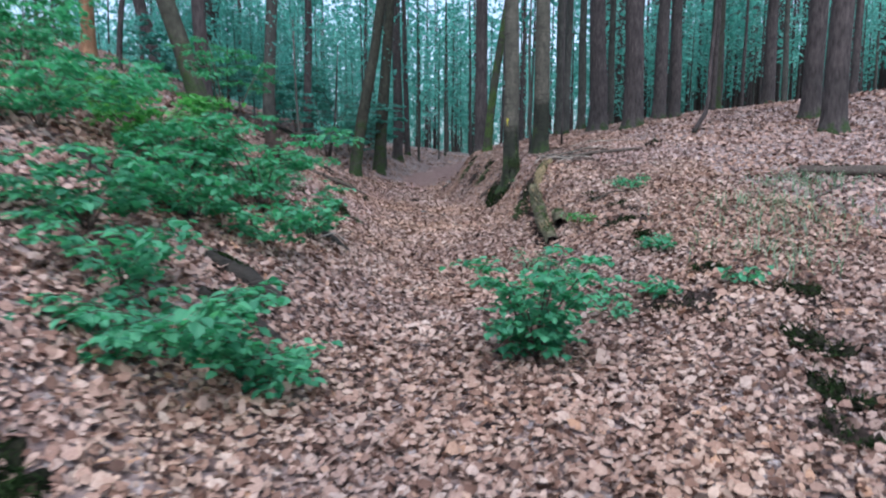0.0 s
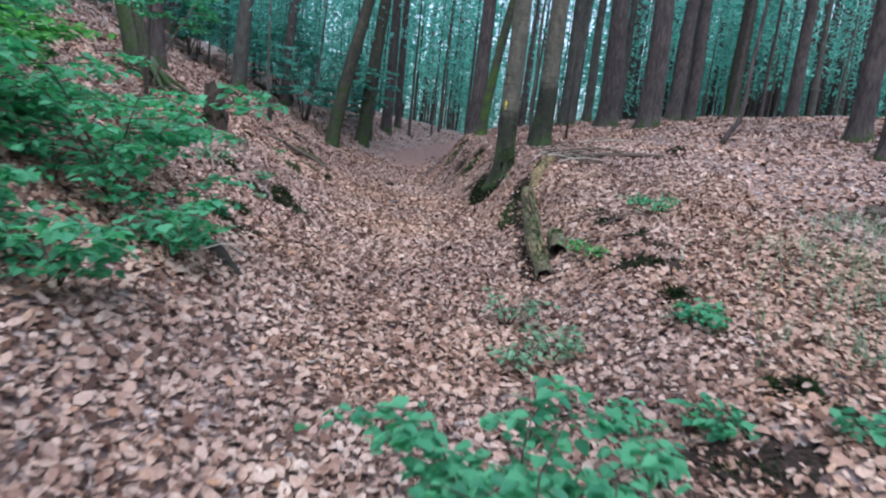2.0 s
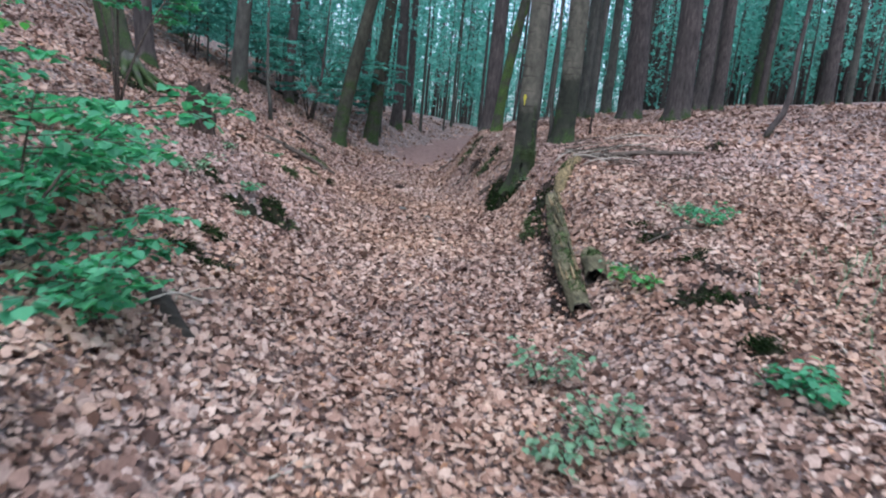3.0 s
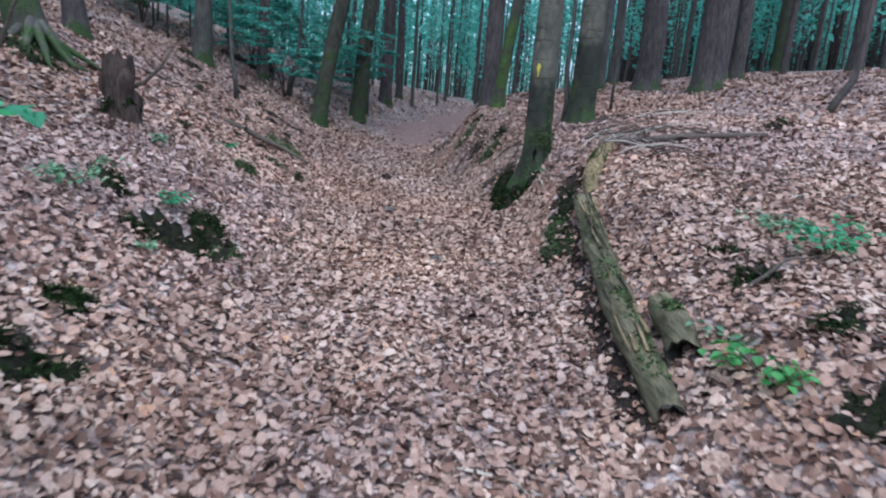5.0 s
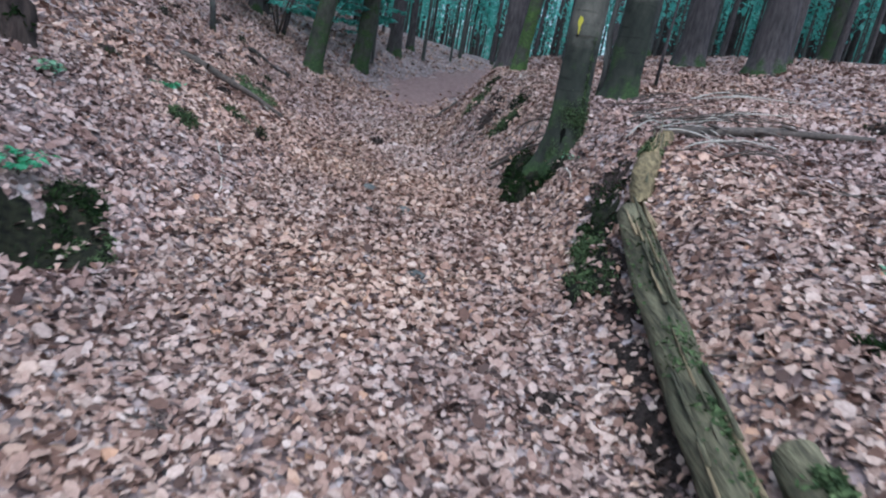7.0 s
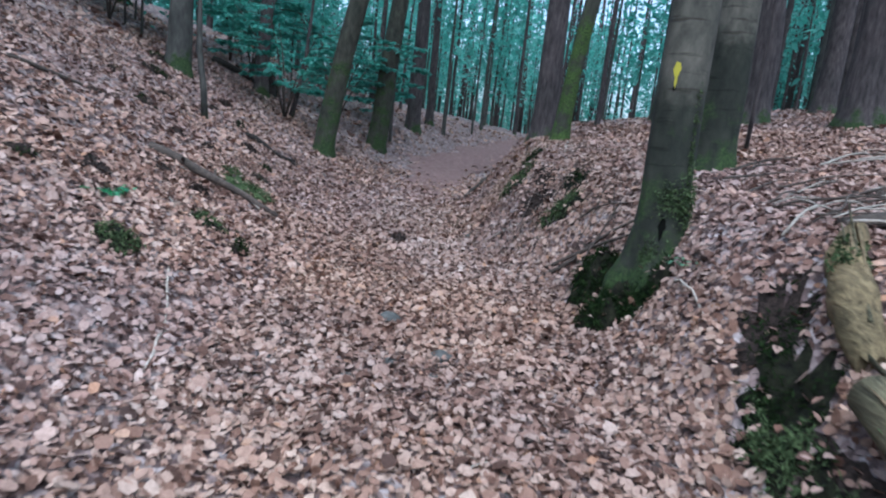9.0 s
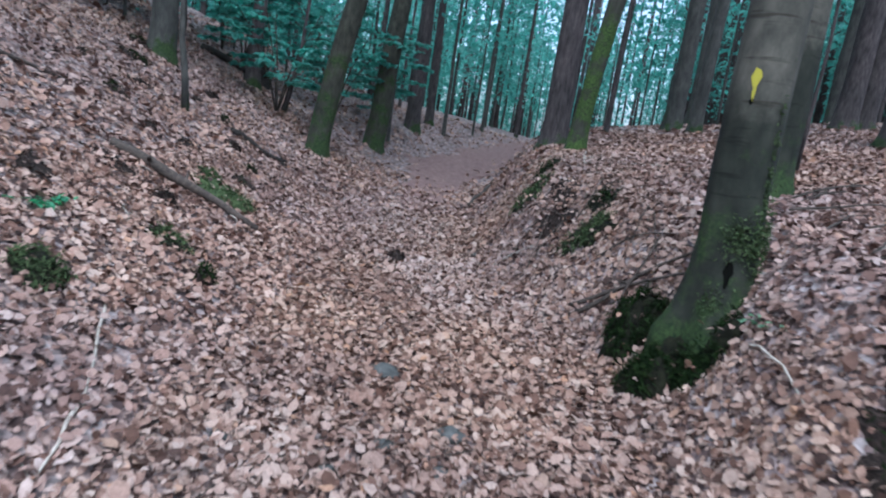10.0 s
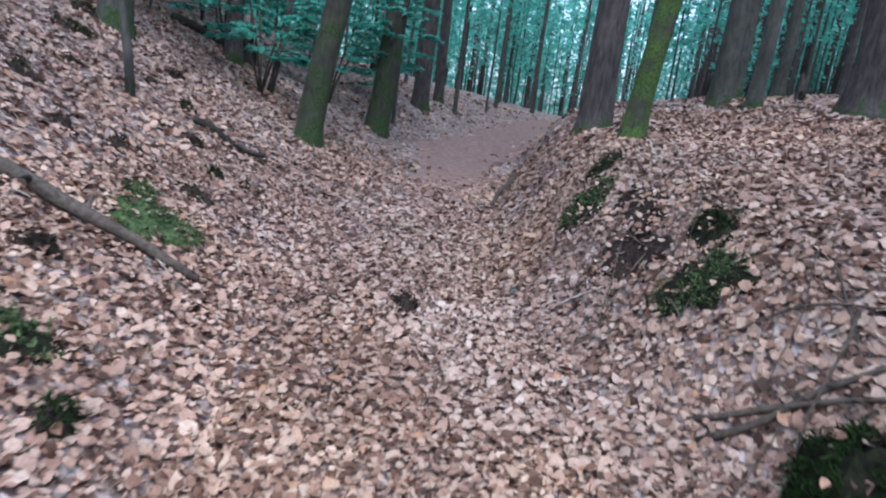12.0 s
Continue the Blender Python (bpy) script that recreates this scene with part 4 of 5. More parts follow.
for k, (x, y, r) in enumerate(((-4.35, 17.3, 0.13), (-4.71, 18.46, 0.10), (-3.8, 19.25, 0.09), (-4.32, 19.45, 0.08), (-2.65, 17.07, 0.13), (-3.3, 18.4, 0.08), (-2.9, 18.0, 0.08), (-4.6, 20.6, 0.10), (-5.2, 18.0, 0.08), (-3.6, 16.7, 0.07), (-3.0, 13.2, 0.08), (-2.5, 14.9, 0.08), (-1.69, 13.83, 0.07), (-0.7, 16.2, 0.10))):
    moss_mound(x, y, r, r * 0.8, 0.16, "small dark clod of earth and moss on the bank", 51.3 + k * 0.7, k * 37, EARTH, (MOSS, EARTH)[k % 2], 90)


def stone(x, y, r, seed):
    t = tagged(new("stone", blob("stone", r * 0.85, r * 0.7, r * 0.5, STONE, seed, 0.3, 2)), "grey stone half sunk in the leaves", "stone", "stones on the way")
    t.matrix_world = pose(x, y, gz(x, y) + 0.012, 0, 0, seed * 40)


for x, y, r, s in ((0.24, 11.15, 0.085, 1.1), (-0.02, 12.4, 0.07, 2.2), (-0.4, 13.35, 0.12, 3.3), (0.01, 12.75, 0.09, 4.4), (-0.3, 12.55, 0.07, 5.5), (0.1, 16.8, 0.08, 6.6), (-0.5, 12.3, 0.06, 7.7), (-1.0, 12.4, 0.05, 8.8)):
    stone(x, y, r, s)


# ---- stumps ----
def stump(x, y, r, h, label, mat, seed):
    t = thing("tree_stump", (x, y, gz(x, y) - 0.1), label, "stump")
    n = 9
    pts = [(0.01 * math.sin(i), 0, h * i / (n - 1) + (0.1 if i else 0)) for i in range(n)]
    v, f = tube(pts, [r * (1.3 - 0.4 * i / (n - 1)) for i in range(n)], 18, 0.55, seed, cap=False, flute=0.12, flutes=4)
    for k in range(18):
        v[(n - 1) * 18 + k] += Vector((0, 0, 0.22 * noise.noise((k * 0.8, seed, 0.0)) + 0.1 * noise.noise((k * 2.1, seed, 3.0))))
    c = len(v)
    v.append(Vector((0, 0, h * 0.55)))
    f += [((n - 1) * 18 + k, (n - 1) * 18 + (k + 1) % 18, c, c) for k in range(18)]
    part("wood", solid("wood", [(v, f, 0)], [mat]), t, "splintered reddish-brown rotten wood")
    part("moss", leaf_cloud("moss", [(r * 1.1 * math.cos(a), r * 1.1 * math.sin(a), 0.12 + 0.3 * h * abs(math.sin(a * 3))) for a in np.linspace(-2.5, 0.6, 160)], 0.05, MOSS, 0.9, 4), t)["kind"] = "stuff"
    return t


rotten = stump(-3.2, 12.05, 0.16, 0.62, "splintered rotten tree stump on the bank", STUMPWOOD, 2.2)
part("broken_branch", solid("broken_branch", [(*tube([(0.08, 0, 0.42), (0.25, 0.02, 0.5), (0.42, 0.03, 0.66), (0.55, 0.05, 0.88)], [0.03, 0.022, 0.017, 0.008], 8, 0.2, 5.0), 0)], [STICK]), rotten, "thin broken grey branch")
stump(7.1, 27.9, 0.08, 0.6, "thin dark broken stub on the plateau", PINE, 3.9)
stump(-5.15, 24.5, 0.2, 0.5, "dark tree stump on the upper bank", ROT, 5.2)

# leaning tree with bared roots on the left bank
roots = thing("tree", (-4.8, 13.25, gz(-4.8, 13.25) - 0.12), "leaning old trunk with bared mossy roots on the bank", "tree", "trees beside the way")
part("trunk", trunk_mesh("trunk", 0.42, 16, MOSSY, (-0.32, 0.05), 0.0, 61.3, 18, 1.7, 0.2), roots)
part("crown", CROWNS[1], roots, "green leafy crown").matrix_local = pose(-4.5, 1, 0, 0, 0, 50)
for k, (a, ln) in enumerate(((-0.5, 1.0), (-1.2, 1.1), (-1.9, 0.9), (0.2, 0.8), (-2.6, 0.9), (-0.9, 1.3))):
    q = [(math.cos(a) * ln * u, math.sin(a) * ln * u, 0.42 * (1 - u) ** 1.6 - 0.5 * ln * 0.42 * u * max(0, math.cos(a)) + 0.03 * math.sin(u * 7 + k)) for u in (0.1, 0.3, 0.5, 0.75, 1.0)]
    part("root", solid("root", [(*tube(q, [0.075, 0.055, 0.04, 0.025, 0.012], 8, 0.25, 3.0 + k), 0)], [BEECH_PLAIN]), roots)
# roots of the marked beech, moss on its foot
for k, (a, ln, r0, dz) in enumerate(((-2.2, 0.42, 0.05, 0.40), (-0.75, 0.4, 0.05, 0.2), (-1.5, 0.22, 0.07, 0.2))):
    q = [(math.cos(a) * (0.06 + ln * u), math.sin(a) * (0.06 + ln * u), 0.34 * (1 - u) ** 2 - dz * u + 0.02) for u in (0.0, 0.2, 0.4, 0.7, 1.0)]
    part("root", solid("root", [(*tube(q, [r0 * 1.3, r0 * 1.1, r0 * 0.9, r0 * 0.65, r0 * 0.4], 9, 0.25, 13.0 + k), 0)], [BEECH]), waymark.children[0])
mr = np.random.RandomState(77)
ma, mz = mr.normal(-0.95, 0.32, 500), mr.normal(0.52, 0.10, 500)
tagged(part("moss", leaf_cloud("moss", np.stack([np.cos(ma) * 0.19, np.sin(ma) * 0.19, mz], 1), 0.03, MOSS_BRIGHT, 0.9, 6, (1, 0.35)), waymark, "bright green moss on the foot"), kind="stuff")
# yellow way mark, painted on the bark, with a black dab under it
bpy.context.view_layer.update()
bole = next(c for c in waymark.children if c.name.startswith("trunk"))


def painted(name, half_w, half_h, z, turn, mat, ragged):
    inv = bole.matrix_world.inverted()
    n, verts, faces = 12, [], []
    ring = [(0, 0)] + [(math.cos(6.283 * k / n) * (1 - ragged * (k % 3) / 3), math.sin(6.283 * k / n) * (1 - ragged * ((k * 5) % 4) / 4)) for k in range(n)]
    axis = waymark.matrix_world.translation
    for u, w in ring:
        a = turn + u * half_w / 0.2
        src = Vector((axis.x + math.cos(a) * 1.0, axis.y + math.sin(a) * 1.0, axis.z + z + w * half_h))
        aim = Vector((axis.x, axis.y, src.z))
        ok, hit, nor, _ = bole.ray_cast(inv @ src, (inv.to_3x3() @ (aim - src)).normalized())
        verts.append(bole.matrix_world @ (hit + nor * 0.005) if ok else aim)
    faces = [(0, 1 + (k + 1) % n, 1 + k) for k in range(n)]
    inv2 = waymark.matrix_world.inverted()
    part(name, solid(name, [([inv2 @ v for v in verts], [tuple(reversed(f)) for f in faces], 0)], [mat]), bole, "yellow paint mark" if mat is YELLOW else "")


mark_z = 2.61 - waymark.location.z
mark_z -= 0.04
painted("paint_mark", 0.045, 0.06, mark_z, radians(-138), YELLOW, 0.35)
painted("paint_drip", 0.014, 0.06, mark_z - 0.075, radians(-137), YELLOW, 0.3)
# flat black patch painted as the darkness inside a cavity; no hole is modelled
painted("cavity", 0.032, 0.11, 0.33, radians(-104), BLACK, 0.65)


def bark_moss(half_w, half_h, z, turn, count, seed):
    """Tufts of moss that grow on the bark."""
    inv, inv2 = bole.matrix_world.inverted(), waymark.matrix_world.inverted()
    axis, r, cen = waymark.matrix_world.translation, random.Random(seed), []
    for _ in range(count):
        a = turn + max(-2, min(2, r.gauss(0, 0.6))) * half_w / 0.18
        src = Vector((axis.x + math.cos(a), axis.y + math.sin(a), axis.z + z + r.gauss(0, 0.5) * half_h))
        ok, hit, nor, _ = bole.ray_cast(inv @ src, (inv.to_3x3() @ (Vector((axis.x, axis.y, src.z)) - src)).normalized())
        if ok:
            cen.append(tuple(inv2 @ (bole.matrix_world @ (hit + nor * 0.004))))
    tagged(part("moss_patch", leaf_cloud("moss_patch", cen, 0.028, MOSS_BRIGHT, 0.9, seed, (1, 0.3)), bole, "bright green moss"), kind="stuff")


bark_moss(0.08, 0.12, 0.52, radians(-98), 420, 3)
bark_moss(0.02, 0.38, 0.85, radians(-45), 300, 4)
bark_moss(0.05, 0.10, 0.15, radians(-120), 200, 5)
painted("black_dab", 0.018, 0.022, mark_z - 0.13, radians(-138), BLACK, 0.5)


# ---- saplings and seedlings ----
def sapling(x, y, h, spread, leaves, size, label, mat, seed, stems=4, low=0.25, name="sapling", group="leafy saplings"):
    leaves, size = leaves * 1.85, size * 0.76
    t = thing(name, (x, y, gz(x, y) - 0.02), label, "sapling", group)
    r = random.Random(int(seed * 100))
    rn = np.random.RandomState(int(seed * 100))
    cen = []
    for s in range(stems):
        a = 6.283 * (s + r.random() * 0.7) / stems
        reach, top = spread * 0.5 * r.uniform(0.35, 1.0), h * r.uniform(0.65, 1.0)
        pts = [Vector((math.cos(a) * reach * u ** 1.3, math.sin(a) * reach * u ** 1.3, top * (1.25 * u - 0.25 * u * u))) for u in (0, 0.2, 0.4, 0.6, 0.8, 1)]
        k0 = 0.004 + 0.006 * h
        stem = part("stem", solid("stem", [(*tube(pts, [k0, k0 * 0.9, k0 * 0.8, k0 * 0.6, k0 * 0.45, k0 * 0.25], 6, 0.1, seed + s), 0)], [STICK]), t)
        for b in range(9):
            u = low + (1 - low) * (b + r.random()) / 9
            i = min(4, int(u * 5))
            p = pts[i].lerp(pts[i + 1], u * 5 - i)
            ba = a + r.uniform(-1.7, 1.7)
            ln = spread * 0.30 * r.uniform(0.5, 1.1)
            q = [p, p + Vector((math.cos(ba) * ln * 0.5, math.sin(ba) * ln * 0.5, 0.06 * ln)), p + Vector((math.cos(ba) * ln, math.sin(ba) * ln, -0.05 * ln))]
            part("twig", solid("twig", [(*tube(q, [k0 * 0.4, k0 * 0.3, k0 * 0.15], 4, 0.0, seed), 0)], [STICK]), stem)
            m = max(2, int(1.7 * leaves / (stems * 9)))
            for _ in range(m):
                w = rn.rand() ** 0.7
                base = q[0].lerp(q[2], w)
                cen.append((base.x + rn.normal(0, 0.035), base.y + rn.normal(0, 0.035), base.z + rn.normal(0, 0.012)))
    part("leaves", leaf_cloud("leaves", cen, size, mat, 0.22, int(seed * 10), (1, 0.85)), t)["kind"] = "stuff"
    return t


FRESH = "leafy green sapling growing from the leaf litter"
sapling(0.58, 3.85, 0.76, 0.78, 520, 0.072, FRESH, LEAF_NEAR, 1.1, 7, low=0.12)
sapling(0.72, 4.05, 0.4, 0.4, 40, 0.07, FRESH, LEAF_NEAR, 1.6, 3)
sapling(-1.25, 2.95, 0.55, 1.1, 330, 0.085, FRESH, LEAF_NEAR, 2.2, 6)
sapling(-0.85, 3.05, 0.35, 0.6, 90, 0.085, FRESH, LEAF_NEAR, 2.7, 4)
sapling(-1.75, 3.4, 0.5, 0.9, 140, 0.085, FRESH, LEAF_NEAR, 2.9, 4)
sapling(-1.8, 6.3, 0.9, 1.8, 560, 0.09, FRESH, LEAF_NEAR, 3.3, 7)
sapling(-1.25, 6.0, 0.6, 0.9, 200, 0.08, FRESH, LEAF_NEAR, 3.6, 4)
sapling(-1.4, 5.05, 0.5, 0.8, 120, 0.09, FRESH, LEAF_NEAR, 4.2, 4)
sapling(-2.4, 5.9, 0.75, 1.5, 420, 0.085, FRESH, LEAF_NEAR, 4.6, 6)
sapling(-3.0, 6.5, 0.75, 1.6, 460, 0.09, "bright green sapling on the upper bank", LEAF_BRIGHT, 4.9, 6)
sapling(-3.9, 7.4, 0.7, 1.8, 420, 0.09, FRESH, LEAF_NEAR, 5.2, 6)
sapling(-3.1, 8.6, 0.35, 1.4, 200, 0.09, FRESH, LEAF_NEAR, 5.5, 5)
sapling(-2.3, 7.5, 0.4, 1.3, 200, 0.085, FRESH, LEAF_NEAR, 5.8, 5)
sapling(-4.8, 9.5, 0.6, 1.8, 360, 0.10, FRESH, LEAF_NEAR, 6.1, 6)
sapling(-5.6, 8.6, 1.1, 2.0, 360, 0.10, FRESH, LEAF_NEAR, 6.4, 6)
sapling(-3.55, 10.6, 2.3, 1.5, 320, 0.10, "slender sapling with leaves high on its stems", LEAF_NEAR, 6.8, 4, low=0.6)
sapling(-2.2, 3.9, 0.6, 1.3, 380, 0.09, FRESH, LEAF_NEAR, 7.3, 5)
sapling(-1.9, 4.9, 0.5, 1.1, 240, 0.09, FRESH, LEAF_NEAR, 7.5, 5)
sapling(-3.4, 5.4, 0.7, 1.7, 420, 0.09, FRESH, LEAF_NEAR, 7.7, 6)
sapling(-5.0, 7.0, 1.1, 2.0, 460, 0.10, FRESH, LEAF_NEAR, 7.9, 6)
sapling(-6.8, 10.5, 1.2, 2.2, 460, 0.11, FRESH, LEAF_NEAR, 8.1, 6)
sapling(-4.5, 8.4, 0.6, 1.7, 380, 0.10, FRESH, LEAF_NEAR, 8.5, 6)
SEED = "small seedling with pale green leaves"
for k, (x, y, h, sp, n, s, m) in enumerate(((2.1, 6.3, 0.22, 0.4, 46, 0.075, LEAF_NEAR), (0.95, 6.9, 0.3, 0.5, 40, 0.06, LEAF_PALE), (1.2, 6.3, 0.32, 0.5, 44, 0.06, LEAF_PALE), (0.95, 6.0, 0.25, 0.4, 26, 0.06, LEAF_PALE), (1.78, 7.95, 0.2, 0.4, 40, 0.07, LEAF_BRIGHT), (2.75, 9.2, 0.3, 0.6, 50, 0.07, LEAF_NEAR),
                                              (2.8, 9.9, 0.2, 0.6, 40, 0.06, LEAF_PALE), (1.35, 5.2, 0.25, 0.35, 18, 0.07, LEAF_NEAR), (-2.3, 9.65, 0.3, 0.6, 50, 0.06, LEAF_PALE), (-1.95, 10.35, 0.2, 0.3, 22, 0.07, LEAF_NEAR), (1.75, 8.3, 0.15, 0.3, 20, 0.06, LEAF_PALE), (1.75, 5.0, 0.2, 0.35, 26, 0.08, LEAF_NEAR),
                                              (1.3, 4.7, 0.25, 0.35, 20, 0.08, LEAF_NEAR), (2.3, 4.8, 0.2, 0.3, 16, 0.08, LEAF_NEAR), (1.5, 13.1, 0.08, 0.2, 8, 0.04, LEAF_PALE), (-2.7, 11.8, 0.15, 0.3, 16, 0.06, LEAF_PALE), (-2.55, 13.5, 0.12, 0.3, 16, 0.08, LEAF_NEAR), (-1.7, 9.3, 0.1, 0.2, 10, 0.05, LEAF_PALE))):
    sapling(x, y, h, sp, n, s, SEED, m, 10.2 + k * 0.37, 3, 0.4, "seedling", "seedlings among the leaves")


# thin blades of grass on the plateau
def grass(name, x, y, rx, ry, n, seed, label):
    r = np.random.RandomState(seed)
    gx, gy = r.normal(x, rx, n), r.normal(y, ry, n)
    h = r.uniform(0.08, 0.24, n)
    g = ground_at(gx, gy)
    a = r.uniform(0, 6.28, n)
    b = np.stack([gx, gy, g], 1)
    d = np.stack([np.cos(a), np.sin(a), np.zeros(n)], 1)
    s = np.stack([-np.sin(a), np.cos(a), np.zeros(n)], 1) * 0.004
    upv = np.array([[0, 0, 1.0]])
    v = np.stack([b - s, b + s, b + s * 0.8 + upv * h[:, None] * 0.6 + d * h[:, None] * 0.25, b - s * 0.8 + upv * h[:, None] * 0.6 + d * h[:, None] * 0.25,
                  b + upv * h[:, None] * 0.85 + d * h[:, None] * 0.7 + s * 0.3, b + upv * h[:, None] * 0.85 + d * h[:, None] * 0.7 - s * 0.3], 1)
    o = np.arange(n)[:, None] * 6
    f = np.concatenate([o + np.array([[0, 1, 2, 3]]), o + np.array([[3, 2, 4, 5]])], 0)
    return tagged(new(name, raw_mesh(name, v.reshape(-1, 3), f, [LEAF_PALE], smooth=False)), label, "grass", kind="stuff")


grass("grass", 3.9, 7.3, 0.5, 0.6, 420, 3, "thin pale green grass among dry leaves")
grass("grass", 5.2, 8.9, 0.5, 0.4, 260, 4, "thin pale green grass among dry leaves")
grass("grass", 2.9, 5.6, 0.3, 0.4, 120, 5, "thin pale green grass among dry leaves")


# ---- bent and thin stems ----
def thin_stem(x, y, pts, r, label, seed, mat=None, leaves=0):
    t = thing("young_tree", (x, y, gz(x, y) - 0.05), label, "tree", "thin young stems")
    n = len(pts)
    part("trunk", solid("trunk", [(*tube(pts, [r * (1 - 0.6 * i / (n - 1)) for i in range(n)], 9, 0.12, seed), 0)], [mat or PINE]), t)
    if leaves:
        rr = np.random.RandomState(int(seed * 10))
        top = np.array(pts[-1])
        c = top + rr.normal(0, 1, (leaves, 3)) * np.array([0.9, 0.9, 0.6]) - np.array([0, 0, 0.4])
        part("crown", leaf_cloud("crown", c, 0.12, LEAF_FAR, 0.5, int(seed * 3)), t, "blue-green leafy sprays")
    return t


thin_stem(5.6, 14.4, [(0, 0, 0), (0.12, 0, 0.25), (0.27, 0, 0.5), (0.33, 0, 0.9), (0.34, 0, 1.6), (0.40, 0, 2.6), (0.46, 0.1, 4.5), (0.5, 0, 7)], 0.06, "thin young tree with a curved foot", 1.2)
thin_stem(2.1, 15.45, [(0, 0, 0), (0.02, 0, 0.4), (-0.04, 0, 0.9), (-0.02, 0, 1.5), (-0.05, 0, 2.5), (0, 0, 5)], 0.05, "thin young tree with split bark beside the beech", 2.4, BEECH_PLAIN)
thin_stem(-4.05, 18.5, [(0, 0, 0), (-0.04, 0, 0.5), (-0.12, 0, 1.0), (-0.16, 0, 2.0), (-0.2, 0, 4)], 0.055, "thin young tree on the bank", 3.5, BEECH_PLAIN, 160)
thin_stem(-4.15, 23.2, [(0, 0, 0), (0.1, 0, 0.5), (0.25, 0, 1.3), (0.32, 0, 2.4), (0.4, 0, 4)], 0.06, "thin dark young tree on the bank", 4.6, PINE, 220)
thin_stem(3.0, 16.2, [(0, 0, 0), (0.01, 0, 0.6), (0.03, 0, 1.2), (0, 0, 2.4), (0, 0, 4)], 0.025, "thin young tree on the plateau", 5.7)
shrubs = random.Random(12)
made = 0
while made < 22:
    y = shrubs.uniform(21.5, 40)
    x = shrubs.uniform(-4.2 - 0.42 * (y - 20) - 5, -3.6 if y > 25 else -6.3)
    plant("young", young_trees, x, y, shrubs.uniform(0.3, 0.5))
    made += 1

for k, (x, y, h, sp) in enumerate(((-4.1, 22.6, 2.8, 3.0), (-3.7, 25.8, 3.4, 3.2), (-2.9, 28.2, 2.6, 2.6), (-5.6, 24.6, 3.0, 3.0), (-7.4, 21.6, 2.6, 2.8), (-3.6, 31.0, 3.2, 2.8), (-6.9, 26.5, 3.4, 3.4), (-8.8, 20.5, 2.4, 2.6))):
    sapling(x, y, h, sp, 820, 0.16, "young beech with layered blue-green sprays", LEAF_FAR, 30.3 + k * 0.7, 5, 0.25, "young_beech", "young beeches on the bank")


# ---- the far woods that close the view ----
fr = np.random.RandomState(5)
far = []
for k in range(330):
    x, y = fr.uniform(-85, 110), fr.uniform(80, 125)
    h = fr.uniform(0.8, 24.0)
    far.append(np.array([x, y, land(x, y) + h]) + fr.normal(0, 1, (90, 3)) * np.array([3.0, 3.0, 1.6]))
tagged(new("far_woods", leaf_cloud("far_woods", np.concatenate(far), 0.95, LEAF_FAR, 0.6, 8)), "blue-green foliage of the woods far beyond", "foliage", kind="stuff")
poles = []
for k in range(170):
    y = fr.uniform(56, 92)
    x = fr.uniform(-0.5 * y, 0.7 * y)
    z, r0, lx = land(x, y) - 0.3, fr.uniform(0.07, 0.16), fr.uniform(-0.03, 0.03)
    poles.append((*tube([(x + lx * h, y, z + h) for h in (0, 6, 12, 19)], [r0, r0 * 0.85, r0 * 0.65, r0 * 0.3], 6, 0.1, k * 1.7), 0))
for k in range(200):
    y = fr.uniform(42, 82)
    x = fr.uniform(0.2 * y + 2, 0.75 * y + 4)
    z, r0, lx = land(x, y) - 0.3, fr.uniform(0.10, 0.22), fr.uniform(-0.03, 0.03)
    poles.append((*tube([(x + lx * h, y, z + h) for h in (0, 6, 12, 19)], [r0, r0 * 0.85, r0 * 0.65, r0 * 0.3], 6, 0.1, k * 2.3), 0))
tagged(new("far_trunks", solid("far_trunks", poles, [PINE])), "thin dark trunks of the woods far beyond", "trees", kind="stuff")


# ---- trodden soil of the way where the leaves thin out ----
tv, tf = [], []
ys = np.arange(18.0, 46.0, 0.25)
for y in ys:
    half = (0.5 + 0.75 * step((y - 20) / 8.0)) * min(1.0, (y - 17.6) / 4.0)
    for k in range(9):
        x = knots(y, PATH_X) + (k / 4 - 1) * half * (1 + 0.45 * noise.noise((y * 0.8, k // 4, 0.0)) + 0.3 * noise.noise((y * 2.6, k // 4, 4.0)))
        tv.append((x, y, gz(x, y) + (0.012 if 0 < k < 8 else -0.03)))
for i in range(len(ys) - 1):
    tf += [(i * 9 + k, i * 9 + k + 1, i * 9 + k + 10, i * 9 + k + 9) for k in range(8)]
tagged(new("path", raw_mesh("path", tv, tf, [TRODDEN])), "trodden pinkish-brown soil of the forest way", "path", kind="structure")

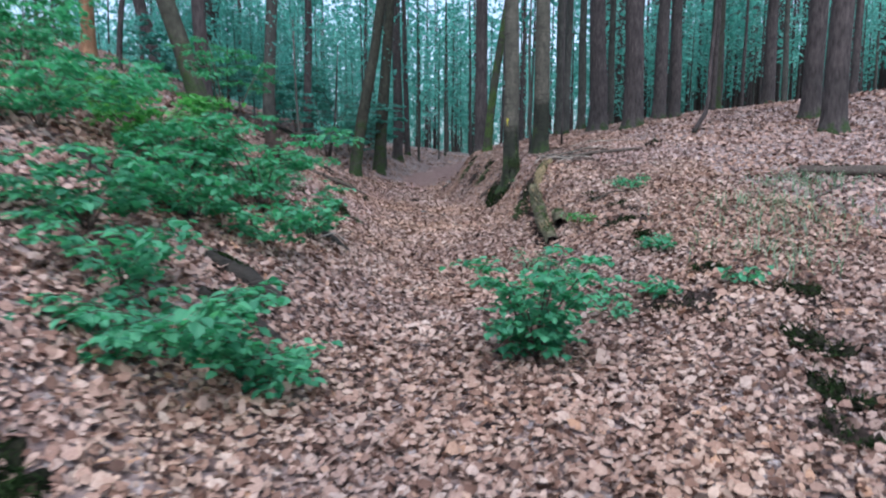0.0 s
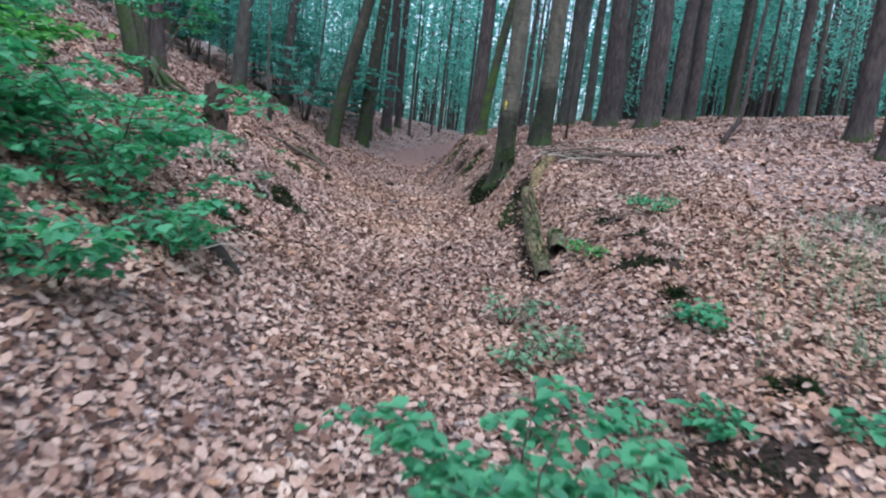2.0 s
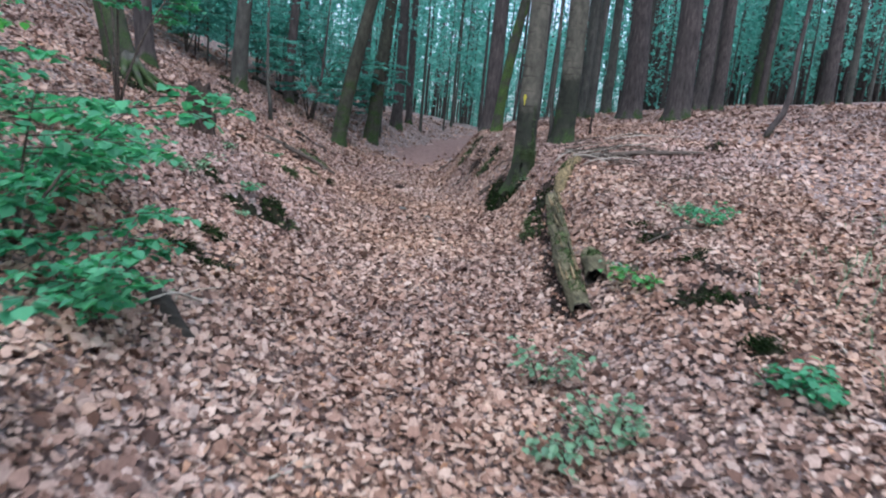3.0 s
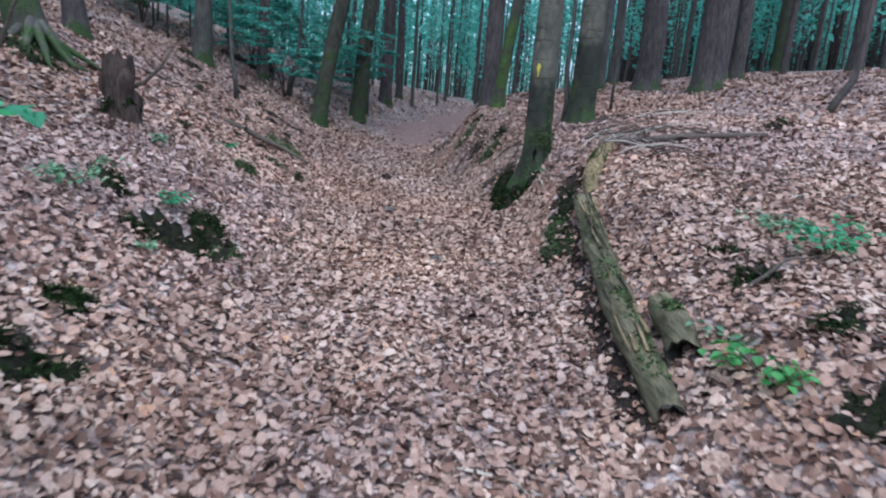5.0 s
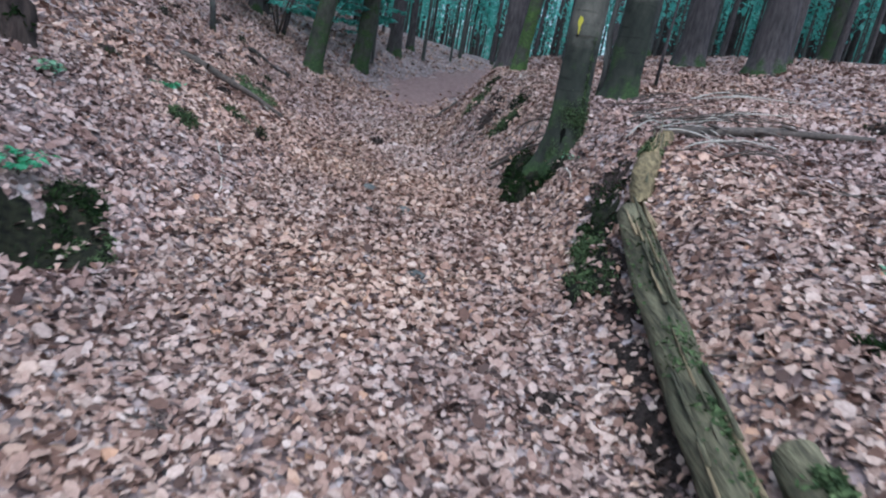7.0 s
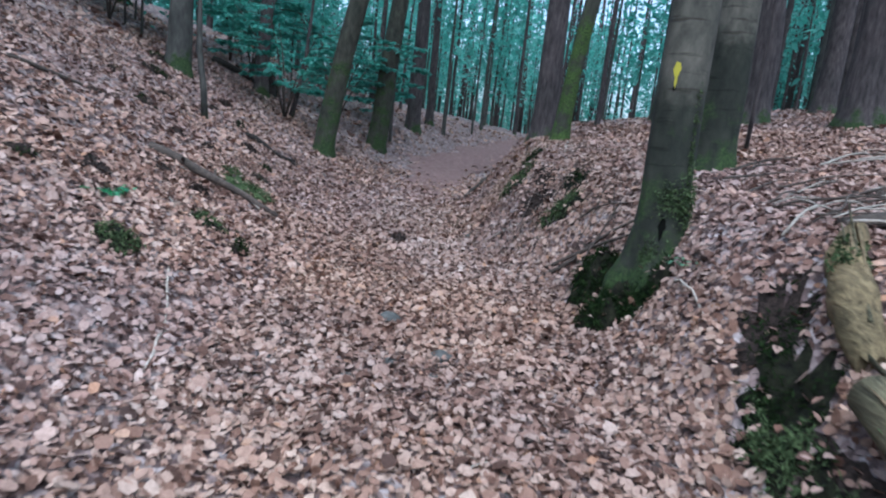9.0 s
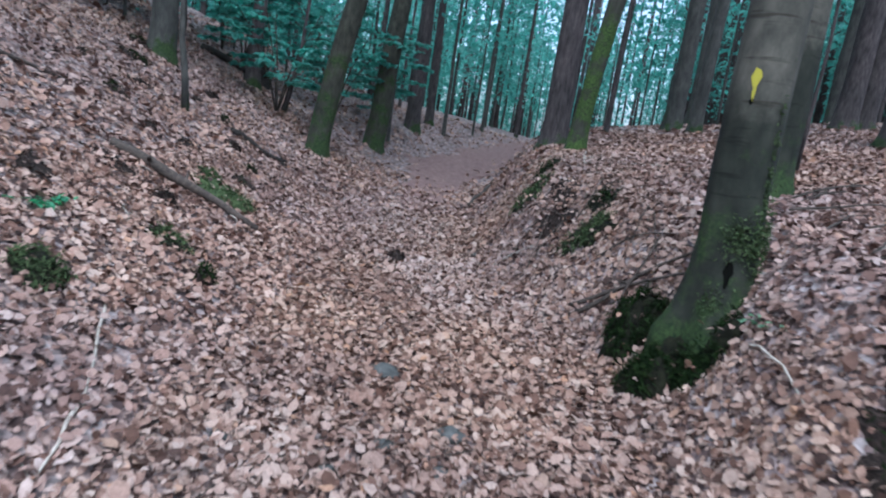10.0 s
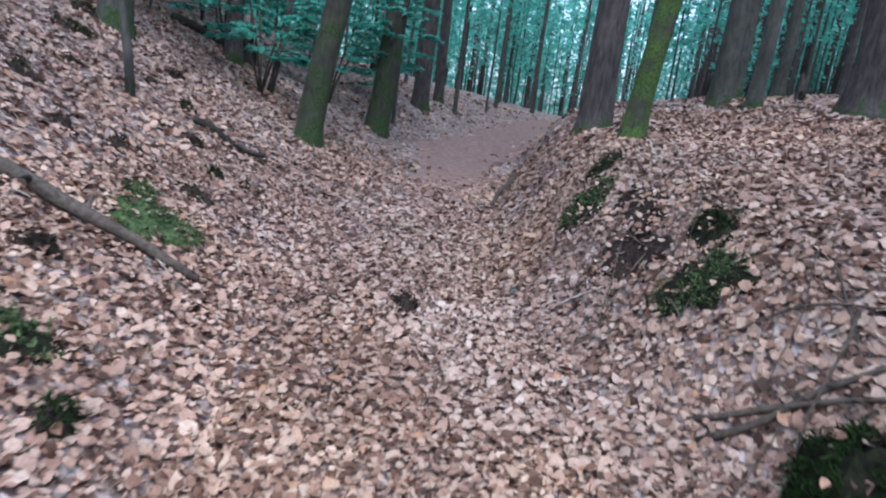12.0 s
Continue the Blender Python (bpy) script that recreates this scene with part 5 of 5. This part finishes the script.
# ---- the leaf litter: dry leaves lying over one another ----
def litter(name, spots, size, seed, label, mat):
    r = np.random.RandomState(seed)
    xy = np.concatenate([np.stack([r.uniform(x0, x1, n), r.uniform(y0, y1, n)], 1) for x0, x1, y0, y1, n in spots])
    keep = np.ones(len(xy), bool)
    for bx, by, rx, ry, a, cover in BARE:
        u = (xy[:, 0] - bx) * math.cos(a) + (xy[:, 1] - by) * math.sin(a)
        w = -(xy[:, 0] - bx) * math.sin(a) + (xy[:, 1] - by) * math.cos(a)
        keep &= ~(((u / rx) ** 2 + (w / ry) ** 2 < 1.0) & (r.rand(len(xy)) < cover))
    way = np.array([knots(v, PATH_X) for v in xy[:, 1]])
    trod = np.clip((xy[:, 1] - 16.0) / 7.0, 0, 1) * np.clip(1.4 - np.abs(xy[:, 0] - way) / (0.75 + 0.6 * np.clip((xy[:, 1] - 19) / 8, 0, 1)), 0, 1)
    keep &= r.rand(len(xy)) > 0.93 * trod + 0.06 * (xy[:, 1] > 21) * (trod > 0.45)
    xy = xy[keep]
    n = len(xy)
    e = 0.05
    g = ground_at(xy[:, 0], xy[:, 1])
    sx = (ground_at(xy[:, 0] + e, xy[:, 1]) - g) / e
    sy = (ground_at(xy[:, 0], xy[:, 1] + e) - g) / e
    nor = np.stack([-sx + r.normal(0, 0.42, n), -sy + r.normal(0, 0.42, n), np.ones(n)], 1)
    nor /= np.linalg.norm(nor, axis=1)[:, None]
    a = r.uniform(0, 2 * math.pi, n)
    d = np.stack([np.cos(a), np.sin(a), np.zeros(n)], 1)
    d -= nor * (d * nor).sum(1)[:, None]
    d /= np.linalg.norm(d, axis=1)[:, None]
    s = np.cross(nor, d)
    L = (size * np.clip(r.lognormal(0, 0.38, n), 0.4, 2.0))[:, None]
    W = L * r.uniform(0.22, 0.46, n)[:, None]
    cl, cr = r.normal(0.10, 0.40, n)[:, None] * W, r.normal(0.10, 0.40, n)[:, None] * W
    curl = r.normal(0.06, 0.26, n)[:, None] * L
    c = np.concatenate([xy, (g + r.uniform(0.002, 0.045, n))[:, None]], 1) - d * L * 0.5
    ends = [(0.26, 0.9, 0.05), (0.70, 0.82, 0.35)]
    left = [c + d * L * u + s * W * w + nor * (cl * w + curl * k) for u, w, k in ends]
    right = [c + d * L * u - s * W * w + nor * (cr * w + curl * k) for u, w, k in ends]
    v = np.stack([c, *left, c + d * L + nor * curl, *reversed(right)], 1)
    o = np.arange(n)[:, None] * 6
    f = np.concatenate([o + np.array([t]) for t in ((0, 1, 5), (1, 4, 5), (1, 2, 4), (2, 3, 4))], 0)
    return tagged(new(name, raw_mesh(name, v.reshape(-1, 3), f, [mat], smooth=False)), label, "leaves", kind="stuff")


litter("leaf_litter", [(-1.3, 4.5, 0.6, 11.5, 118000), (-1.3, 1.6, 11.5, 19.0, 54000)], 0.042, 21, "dry pinkish-brown beech leaves covering the way", DRY)
litter("leaf_litter", [(-3.2, -1.3, 0.6, 19.0, 58000), (1.6, 4.5, 11.5, 19.0, 36000)], 0.042, 24, "brown beech leaves covering the slopes, tinted paler for haze", HAZED)
litter("leaf_litter", [(-7.0, -3.2, 0.6, 24.0, 44000), (4.5, 10.0, 0.6, 24.0, 44000), (-3.2, 4.5, 19.0, 24.0, 26000)], 0.058, 22, "dry brown beech leaves covering both banks", HAZED)
litter("leaf_litter", [(-9.0, 12.0, 24.0, 38.0, 16000), (-14.0, -7.0, 6.0, 26.0, 11000), (10.0, 15.0, 8.0, 26.0, 7000)], 0.09, 23, "dry brown leaves under the far trees", HAZED)

# single larger leaves on top of the litter along the way
blades = []
for k in range(6):
    rr = random.Random(k)
    ln, wd = rr.uniform(0.045, 0.068), rr.uniform(0.015, 0.023)
    out = [(0.0, 0.0), (0.14, 0.5), (0.34, 0.95), (0.55, 1.0), (0.78, 0.66), (1.0, 0.0)]
    v, f = [], []
    for u, w in out:
        bend = 0.25 * ln * (u - 0.5) ** 2 * rr.uniform(0.6, 1.4)
        v += [(ln * (u - 0.5), wd * w, bend + 0.25 * wd * w), (ln * (u - 0.5), 0, bend), (ln * (u - 0.5), -wd * w, bend + rr.uniform(0.0, 0.4) * wd * w)]
    for i in range(len(out) - 1):
        f += [(3 * i, 3 * i + 1, 3 * i + 4, 3 * i + 3), (3 * i + 1, 3 * i + 2, 3 * i + 5, 3 * i + 4)]
    blades.append(solid("fallen_leaf", [(v, f, 0)], [LOOSE]))
lr = random.Random(99)
for k in range(300):
    y = lr.uniform(3.5, 16.0)
    x = knots(y, PATH_X) + lr.gauss(0, 0.8)
    leaf_ob = new("fallen_leaf", blades[k % 6])
    leaf_ob.parent = ground
    slope = math.degrees(math.atan((gz(x + 0.1, y) - gz(x - 0.1, y)) / 0.2))
    leaf_ob.matrix_world = pose(x, y, gz(x, y) + 0.03, lr.uniform(-15, 15), -slope + lr.uniform(-12, 12), 0) @ pose(0, 0, 0, 0, 0, lr.uniform(0, 360))
